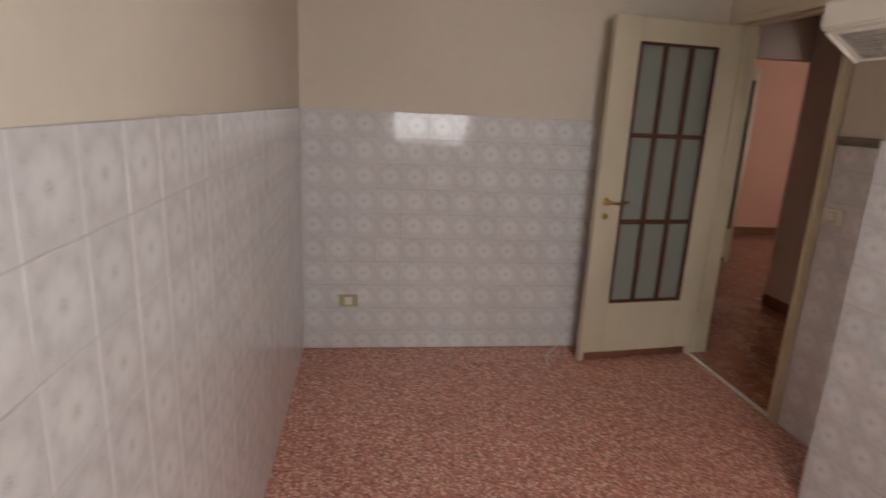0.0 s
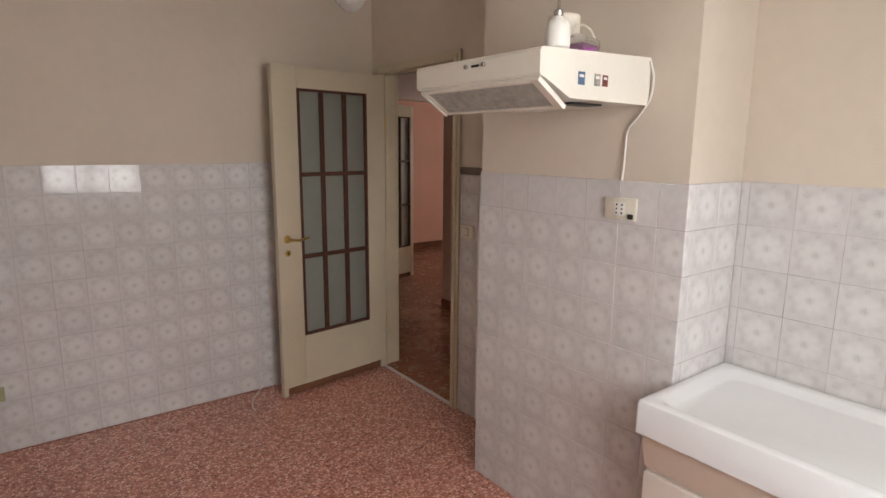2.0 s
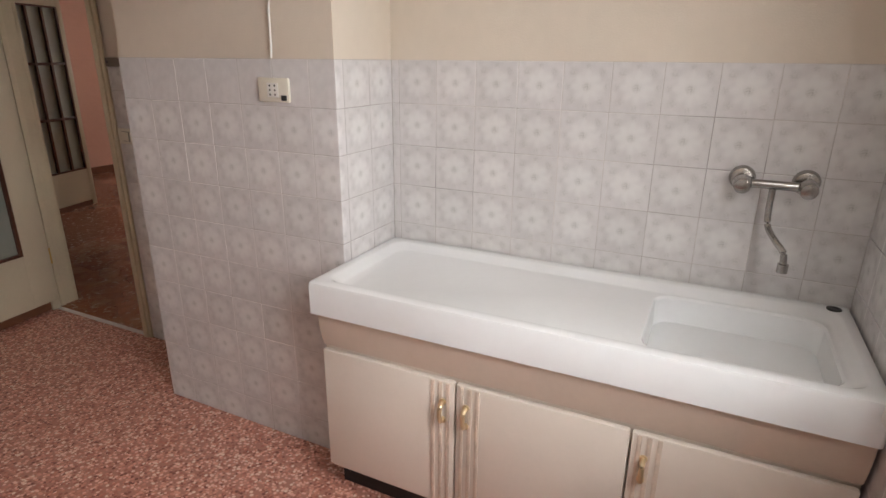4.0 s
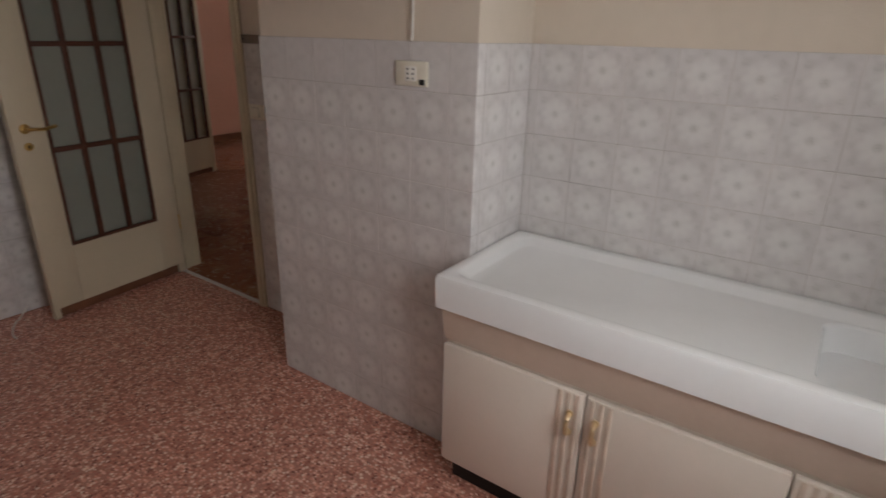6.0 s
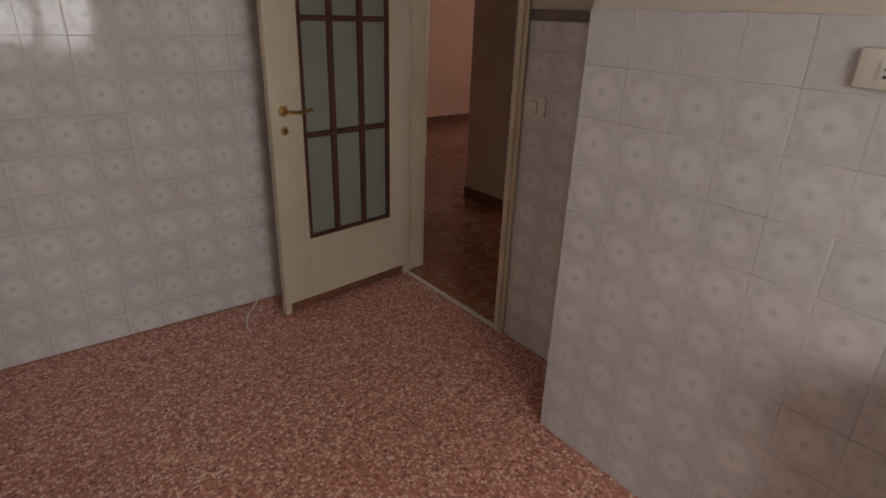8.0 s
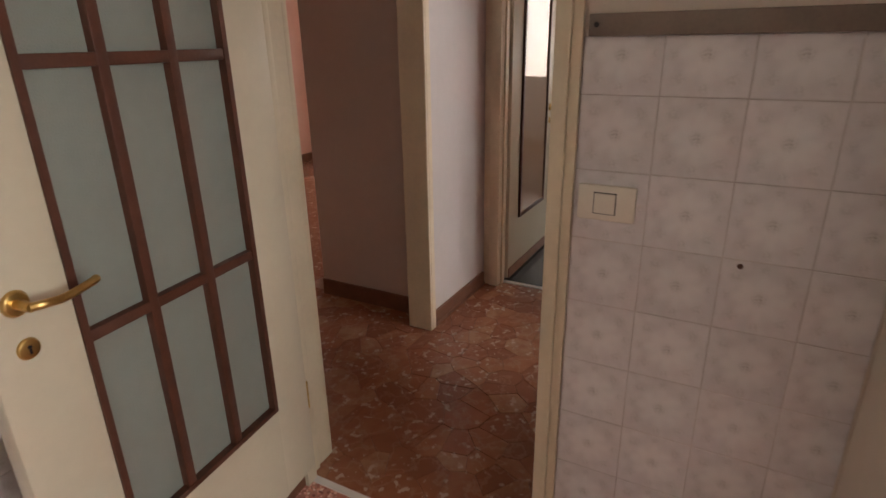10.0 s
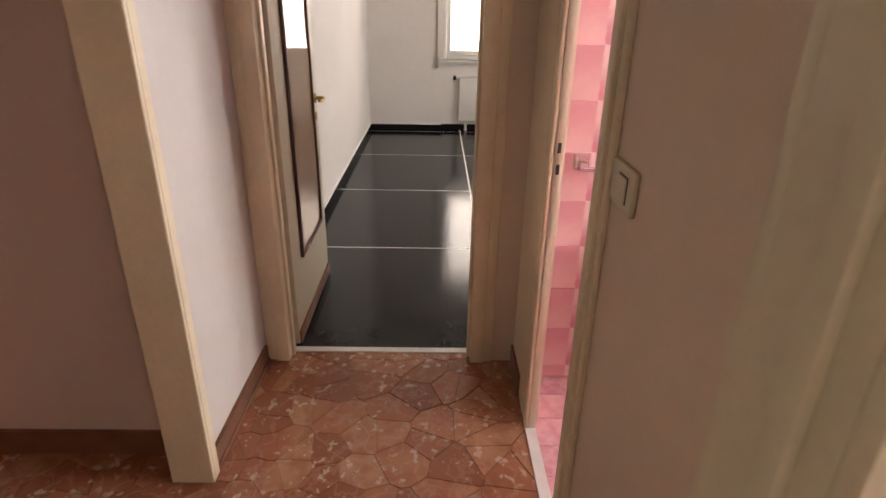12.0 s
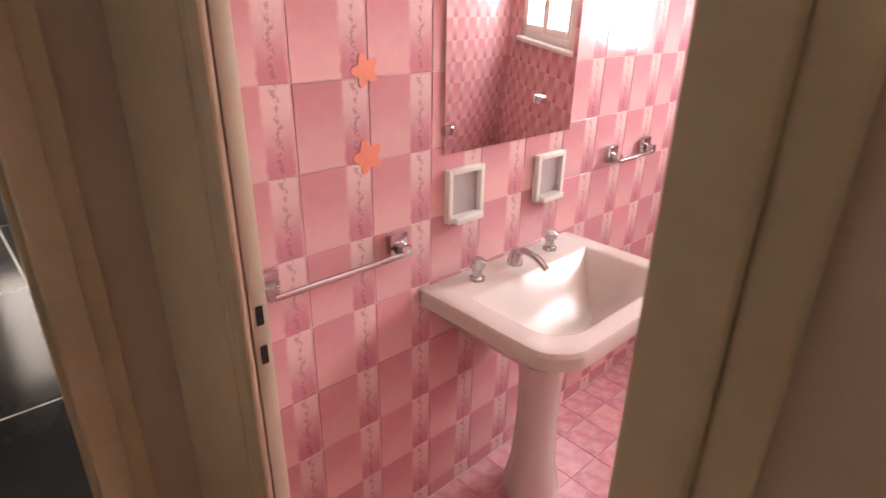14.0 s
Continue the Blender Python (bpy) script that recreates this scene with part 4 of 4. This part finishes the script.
part("cable", tube(bmesh.new(), smooth_line([(1.33, 3.40, 0.05), (1.28, 3.37, 0.012), (1.22, 3.30, 0.005), (1.18, 3.2, 0.005), (1.172, 3.13, 0.005)], 8), 0.004), PLASTICWHITE, ob)
ob = thing("wall_peg", "small dark peg hole in the recess tiles", "wall plug")
part("plug", cyl(bmesh.new(), (2.2145, 2.068, 1.047), (2.2125, 2.068, 1.047), 0.006, 0.005, 12), BROWN, ob)

ob = thing("wall_peg", "small dark plug in the tiles beside the sink", "wall plug")
part("plug", cyl(bmesh.new(), (1.8625, 0.822, 0.775), (1.856, 0.822, 0.775), 0.007, 0.006, 12), BROWN, ob)


def pendant_lamp():
    p = thing("pendant_lamp", "drop-shaped frosted glass pendant hanging from the ceiling", "pendant lamp")
    cx, cy, z = 1.02, 1.5, 2.055
    prof = [(0.004, z), (0.02, z + 0.006), (0.045, z + 0.03), (0.066, z + 0.07), (0.072, z + 0.11), (0.066, z + 0.16), (0.048, z + 0.21), (0.03, z + 0.235), (0.03, z + 0.25)]
    part("shade", lathe(bmesh.new(), prof, cx, cy), LAMPGLASS, p, "clear ribbed glass drop")
    part("holder", lathe(bmesh.new(), [(0.032, z + 0.25), (0.034, z + 0.255), (0.03, z + 0.30), (0.008, z + 0.315)], cx, cy), BRASS, p, "brass holder")
    part("stem", cyl(bmesh.new(), (cx, cy, z + 0.315), (cx, cy, H - 0.05), 0.006), BRASS, p)
    part("ceiling_rose", lathe(bmesh.new(), [(0.012, H - 0.06), (0.05, H - 0.025), (0.055, H)], cx, cy), BRASS, p)


pendant_lamp()


# ---- bedroom things ----
def radiator():
    r = thing("radiator", "white panel radiator in the window niche", "radiator")
    part("panel", boxed(9.19, 9.235, 1.52, 2.44, 0.12, 0.66, 0.012), WINWHITE, r)
    bm = cyl(bmesh.new(), (9.21, 2.44, 0.64), (9.21, 2.5, 0.64), 0.012)
    part("valve_pipe", bm, WINWHITE, r)
    part("valve", cyl(bmesh.new(), (9.21, 2.5, 0.625), (9.21, 2.5, 0.675), 0.022, 0.018, 18, 0.003), DARK, r, "dark valve knob")
    part("foot", boxed(9.2, 9.23, 1.6, 1.63, 0.0, 0.12), WINWHITE, r)
    part("foot", boxed(9.2, 9.23, 2.33, 2.36, 0.0, 0.12), WINWHITE, r)


radiator()
ob = thing("shutter_strap", "brown roller shutter strap beside the bedroom window", "shutter strap")
part("strap", boxed(9.19, 9.193, 2.715, 2.737, 0.86, 2.3), STRAP, ob)
part("winder", boxed(9.17, 9.1995, 2.705, 2.747, 0.76, 0.9, 0.006), STRAP, ob)


# ---- bathroom things ----
def washbasin():
    w = thing("washbasin", "pinkish porcelain pedestal washbasin with chrome taps", "washbasin", (0, 0, 0))
    Z = 0.80
    x0, x1, y0, y1 = 3.495, 3.978, 1.07, 1.752

    def loop(dx, dy0, z, r, back=0.0):
        """Outline with cut front corners, drawn in by dx and dy0."""
        a0, a1, c0, c1 = x0 + dx, x1 - back, y0 + dy0, y1 - dy0
        k = 0.06
        corner = [(a1, c1), (a0 + k, c1), (a0, c1 - k * 1.1), (a0, c0 + k * 1.1), (a0 + k, c0), (a1, c0)]
        out = []
        m = len(corner)
        for i in range(m):
            p, q, s = Vector(corner[i - 1]), Vector(corner[i]), Vector(corner[(i + 1) % m])
            rr = min(r, 0.4 * (p - q).length, 0.4 * (s - q).length) if i not in (0, m - 1) else 0.01
            u, v = q + (p - q).normalized() * rr, q + (s - q).normalized() * rr
            for j in range(6):
                t = j / 5
                e = u * (1 - t) ** 2 + q * 2 * t * (1 - t) + v * t * t
                out.append((e.x, e.y, z))
        return out

    bm = bmesh.new()
    inner = lambda d, z: [(min(x, 3.86 - d), y, z) for x, y, z in loop(0.055 + d, 0.065 + d, z, 0.06)]
    loft(bm, [loop(0.2, 0.2, Z - 0.21, 0.05, 0.05), loop(0.11, 0.12, Z - 0.16, 0.06), loop(0.02, 0.025, Z - 0.06, 0.06), loop(0.0, 0.0, Z - 0.045, 0.06), loop(0.0, 0.0, Z - 0.012, 0.06), loop(0.006, 0.006, Z - 0.002, 0.06), loop(0.014, 0.014, Z, 0.06), inner(0.0, Z), inner(0.01, Z - 0.006), inner(0.05, Z - 0.08), inner(0.11, Z - 0.14), inner(0.15, Z - 0.155)])
    part("basin", bm, BASINMAT, w)
    bm = bmesh.new()
    prof = [(0.135, 0.0), (0.13, 0.03), (0.105, 0.12), (0.092, 0.3), (0.095, 0.45), (0.12, 0.58), (0.15, 0.64)]
    loft(bm, [[(3.79 + r * 0.70 * math.cos(2 * math.pi * i / 28), 1.41 + r * 0.74 * math.sin(2 * math.pi * i / 28), z) for i in range(28)] for r, z in prof])
    part("pedestal", bm, BASINMAT, w)
    for y in (1.585, 1.25):
        bm = lathe(bmesh.new(), [(0.024, Z - 0.002), (0.022, Z + 0.008), (0.014, Z + 0.014), (0.014, Z + 0.035), (0.023, Z + 0.04), (0.024, Z + 0.058), (0.015, Z + 0.066)], 3.92, y, 18)
        part("tap", bm, CHROME, w, "chrome cross-head tap")
    bm = lathe(bmesh.new(), [(0.026, Z - 0.002), (0.024, Z + 0.01), (0.018, Z + 0.035), (0.012, Z + 0.05)], 3.92, 1.42, 18)
    tube(bm, smooth_line([(3.92, 1.42, Z + 0.035), (3.89, 1.42, Z + 0.05), (3.84, 1.42, Z + 0.045), (3.80, 1.42, Z + 0.02)], 6), 0.011)
    part("spout", bm, CHROME, w, "chrome spout")
    part("overflow", boxed(3.846, 3.8535, 1.40, 1.44, Z - 0.03, Z - 0.02, 0.002), DARK, w, "dark overflow slot")
    bm = tube(bmesh.new(), smooth_line([(3.78, 1.42, 0.62), (3.80, 1.38, 0.56), (3.9, 1.36, 0.54), (3.978, 1.36, 0.54)], 6), 0.016)
    part("waste_pipe", bm, DULLCHROME, w, "dull chrome waste pipe")


washbasin()


def towel_bar(label, y0, y1, z, drop):
    t = thing("towel_rail", label, "towel rail")
    for y in (y0, y1):
        bm = boxed(3.955, 3.9795, y - 0.028, y + 0.028, z - 0.03, z + 0.03, 0.006)
        box(bm, 3.925, 3.955, y - 0.016, y + 0.016, z - 0.025, z + 0.005, 0.005)
        part("bracket", bm, CHROME, t)
    part("bar", cyl(bmesh.new(), (3.93, y0, z - drop), (3.93, y1, z - drop), 0.008, seg=16), CHROME, t)


towel_bar("chrome towel rail on pink bathroom tiles", 1.835, 2.19, 0.965, 0.018)
towel_bar("small chrome towel rail beside the basin", 0.64, 0.87, 1.045, 0.02)


def soap_niche(y, z, label):
    s = thing("soap_holder", label, "soap holder")
    w, h = 0.068, 0.075
    bm = boxed(3.958, 3.9795, y - w, y - w + 0.016, z - h, z + h, 0.004)
    box(bm, 3.958, 3.9795, y + w - 0.016, y + w, z - h, z + h, 0.004)
    box(bm, 3.958, 3.9795, y - w + 0.016, y + w - 0.016, z + h - 0.016, z + h, 0.003)
    box(bm, 3.94, 3.9795, y - w + 0.016, y + w - 0.016, z - h, z - h + 0.018, 0.004)
    part("rim", bm, PLASTICWHITE, s)
    part("back", boxed(3.974, 3.9785, y - w + 0.014, y + w - 0.014, z - h + 0.014, z + h - 0.014), SHADEGREY, s, "recess back, grey with painted shade")


soap_niche(1.597, 1.047, "white ceramic soap holder, its recess painted in shade grey")
soap_niche(1.222, 1.028, "white ceramic tumbler holder, its recess painted in shade grey")
ob = thing("bathroom_mirror", "frameless wall mirror above the washbasin", "mirror")
part("glass", boxed(3.972, 3.977, 1.13, 1.672, 1.163, 1.95, 0.001), MIRROR, ob)
for y, z in ((1.668, 1.225), (1.3, 1.27)):
    part("clip", boxed(3.962, 3.9795, y - 0.02, y + 0.012, z - 0.012, z + 0.012, 0.004), CHROME, ob, "chrome mirror clip")
for dz, r in ((0.17, 0.03), (-0.02, 0.034), (0.35, 0.026)):
    ob = thing("wall_sticker", "faded orange flower sticker on the pink tiles", "sticker", group="orange stickers")
    b = bmesh.new()
    ring = [(3.9778, 1.905 + r * (1 + 0.25 * math.cos(5 * t)) * math.cos(t), 1.215 + dz + r * (1 + 0.25 * math.cos(5 * t)) * math.sin(t)) for t in (2 * math.pi * k / 30 for k in range(30))]
    loft(b, [ring, [(x + 0.0015, y, z) for x, y, z in ring]])
    part("decal", b, ORANGE, ob)


# ---- tiles ----
CACHE = {}


def tile_mesh(name, u0, u1, v0, v1, depth, material, cham=0.0016):
    key = (name, material.name, round(u0, 4), round(u1, 4), round(v0, 4), round(v1, 4))
    if key not in CACHE:
        bm = bmesh.new()
        lo = [(u0, v0), (u1, v0), (u1, v1), (u0, v1)]
        hi = [(u0 + cham, v0 + cham), (u1 - cham, v0 + cham), (u1 - cham, v1 - cham), (u0 + cham, v1 - cham)]
        loft(bm, [[(x, y, 0) for x, y in lo], [(x, y, depth - cham * 0.6) for x, y in lo], [(x, y, depth) for x, y in hi]], False, True)
        CACHE[key] = mesh_of(name, bm, material, False)
    return CACHE[key]


def tile_field(parent, name, material, origin, right, out, width, height, pitch, depth=0.006, joint=0.0018, u_off=0.0, v_top=None, skip=None, top_row=None):
    """Tiles on a wall. origin: the wall's lower left corner; right and out: unit ways; u_off: where the first full column begins; v_top: a height at which a row ends."""
    o, r, n = Vector(origin), Vector(right), Vector(out)
    up = n.cross(r)
    rot = Matrix((r, up, n)).transposed().to_4x4()
    v_top = height if v_top is None else v_top
    i0 = -math.ceil(u_off / pitch)
    cols = math.ceil((width - u_off) / pitch)
    rows0 = math.ceil(v_top / pitch)
    rows1 = math.ceil((height - v_top) / pitch)
    for i in range(i0, cols):
        for j in range(-rows0, rows1):
            a0, a1 = max(u_off + i * pitch, 0), min(u_off + (i + 1) * pitch, width)
            c0, c1 = max(v_top + j * pitch, 0), min(v_top + (j + 1) * pitch, height)
            if a1 - a0 < 0.012 or c1 - c0 < 0.012 or (skip and skip((a0 + a1) / 2, (c0 + c1) / 2)):
                continue
            mu, mv = u_off + (i + 0.5) * pitch, v_top + (j + 0.5) * pitch
            kind = top_row if top_row and j == -1 else material
            me = tile_mesh(name, a0 - mu + joint / 2, a1 - mu - joint / 2, c0 - mv + joint / 2, c1 - mv - joint / 2, depth, kind)
            ob = new(name, me)
            tilt = pose(0, 0, 0, random.uniform(-0.35, 0.35), random.uniform(-0.35, 0.35), 0)
            ob.matrix_basis = Matrix.Translation(o + r * mu + up * mv) @ rot @ tilt
            ob.parent = parent


P = 0.155
tile_field(WALL_N, "tile", FLOWERTILE, (-0.386, 3.436, 0), (1, 0, 0), (0, -1, 0), 2.60, TOP, P, u_off=0.147)
tile_field(WALL_W, "tile", FLOWERTILE, (-0.386, -0.776, 0), (0, 1, 0), (1, 0, 0), 4.206, TOP, P, u_off=0.02)
tile_field(PILLAR, "tile", FLOWERTILE, (1.868, 1.826, 0), (0, -1, 0), (-1, 0, 0), 1.036, TOP, P, top_row=PLAINTILE)
tile_field(PILLAR, "tile", FLOWERTILE, (1.862, 0.796, 0), (1, 0, 0), (0, -1, 0), 0.353, TOP, P, u_off=0.045)
tile_field(WALL_E, "tile", FLOWERTILE, (2.221, 0.79, 0), (0, -1, 0), (-1, 0, 0), 1.56, TOP, P, u_off=0.03)
tile_field(WALL_E, "tile", FLOWERTILE, (2.221, 2.412, 0), (0, -1, 0), (-1, 0, 0), 0.586, 1.482, P, u_off=0.0, v_top=1.37)
tile_field(WALL_S, "tile", FLOWERTILE, (2.215, -0.776, 0), (-1, 0, 0), (0, 1, 0), 0.81, TOP, P)
# grout beds behind the kitchen tiles
b = boxed(-0.386, 2.215, 3.4313, 3.4362, 0, TOP)
structure("trim_grout_north", b, GROUT, "pale grey grout behind the kitchen tiles", "grout")
b = boxed(-0.3862, -0.3813, -0.776, 3.4313, 0, TOP)
structure("trim_grout_west", b, GROUT, "pale grey grout behind the side wall tiles", "grout")
b = boxed(1.8633, 1.8682, 0.7913, 1.8225, 0, TOP)
box(b, 1.8682, 2.2163, 0.7913, 0.7962, 0, TOP)
structure("trim_grout_breast", b, GROUT, "pale grey grout on the chimney breast", "grout")
b = boxed(2.2163, 2.2212, -0.776, 0.7913, 0, TOP)
box(b, 2.2163, 2.2212, 1.826, 2.412, 0, 1.482)
structure("trim_grout_east", b, GROUT, "pale grey grout behind the sink tiles", "grout")

b = boxed(-0.379, 1.42, 3.4268, 3.4292, 0.0005, 0.006)
structure("trim_floor_joint", b, MORTAR, "dark dirt line where tiles meet the floor", "joint")
PB = 0.187
tile_field(WALL_BE, "tile", PINKTILE, (3.983, 2.32, 0), (0, -1, 0), (-1, 0, 0), 2.52, 2.1, PB, depth=0.003, u_off=0.05, v_top=1.37)
tile_field(WALL_BW, "tile", PINKTILE, (2.354, -0.2, 0), (0, 1, 0), (1, 0, 0), 2.465, 2.1, PB, v_top=1.37)
tile_field(WALL_BS, "tile", PINKTILE, (3.98, -0.206, 0), (-1, 0, 0), (0, 1, 0), 1.625, 2.1, PB, v_top=1.37, skip=lambda u, v: 0.38 < u < 1.34 and v > 1.19)
tile_field(FLOOR_BATH, "tile", PINKFLOOR, (2.36, -0.2, -0.006), (1, 0, 0), (0, 0, 1), 1.62, 2.53, 0.15)


# ---- slate slabs of the bedroom ----
def slab_mesh(x0, x1, y0, y1):
    bm = bmesh.new()
    box(bm, x0, x1, y0, y1, -0.012, 0.0)
    return mesh_of("slab", bm, SLATE, False)


XS = [4.2, 5.38, 6.64, 7.88, 9.1, 9.26]
YS = [3.548, 2.42, 1.28, 0.03]
for i in range(5):
    for j in range(3):
        ob = new("slab", slab_mesh(XS[i] + (0.007 if i else 0), XS[i + 1] - 0.007, YS[j + 1] + 0.007, YS[j] - (0.007 if j else 0)))
        ob.location.z = 0.0
        ob.parent = FLOOR_BED


# ---- broken marble paving of the hall ----
def clip_poly(poly, n, d):
    """Keeps the side of the line n . p <= d."""
    out = []
    for i in range(len(poly)):
        a, c = poly[i], poly[(i + 1) % len(poly)]
        da, dc = n.dot(a) - d, n.dot(c) - d
        if da <= 0:
            out.append(a)
        if da * dc < 0:
            out.append(a + (c - a) * (da / (da - dc)))
    return out


def paving(x0, x1, y0, y1, size, parent, rng):
    nx, ny = round((x1 - x0) / size), round((y1 - y0) / size)
    seeds = []
    for i in range(nx):
        for j in range(ny):
            if rng.random() < 0.2:
                continue
            seeds.append(Vector((x0 + (i + 0.5 + rng.uniform(-0.75, 0.75)) * size, y0 + (j + 0.5 + rng.uniform(-0.75, 0.75)) * size)))
    for s in seeds:
        poly = [Vector(p) for p in ((x0, y0), (x1, y0), (x1, y1), (x0, y1))]
        for o in seeds:
            if o is s or (o - s).length > 4.5 * size:
                continue
            n = (o - s).normalized()
            poly = clip_poly(poly, n, n.dot((o + s) / 2) - 0.0009)
            if len(poly) < 3:
                break
        if len(poly) < 3:
            continue
        c = sum(poly, Vector((0, 0))) / len(poly)
        bm = bmesh.new()
        z = rng.uniform(-0.0006, 0.0006)
        lo = [(p.x, p.y, -0.012) for p in poly]
        mid = [(p.x, p.y, -0.0015 + z) for p in poly]
        hi = [(*(p + (c - p).normalized() * 0.0018), z) for p in poly]
        loft(bm, [lo, mid, hi], False, True)
        ob = new("stone", mesh_of("stone", bm, MARBLE, False))
        ob.parent = parent


RNG = random.Random(7)
paving(2.236, 4.154, 2.335, 3.475, 0.108, FLOOR_HALL, RNG)
paving(2.34, 3.55, 3.475, 4.49, 0.108, FLOOR_HALL, RNG)
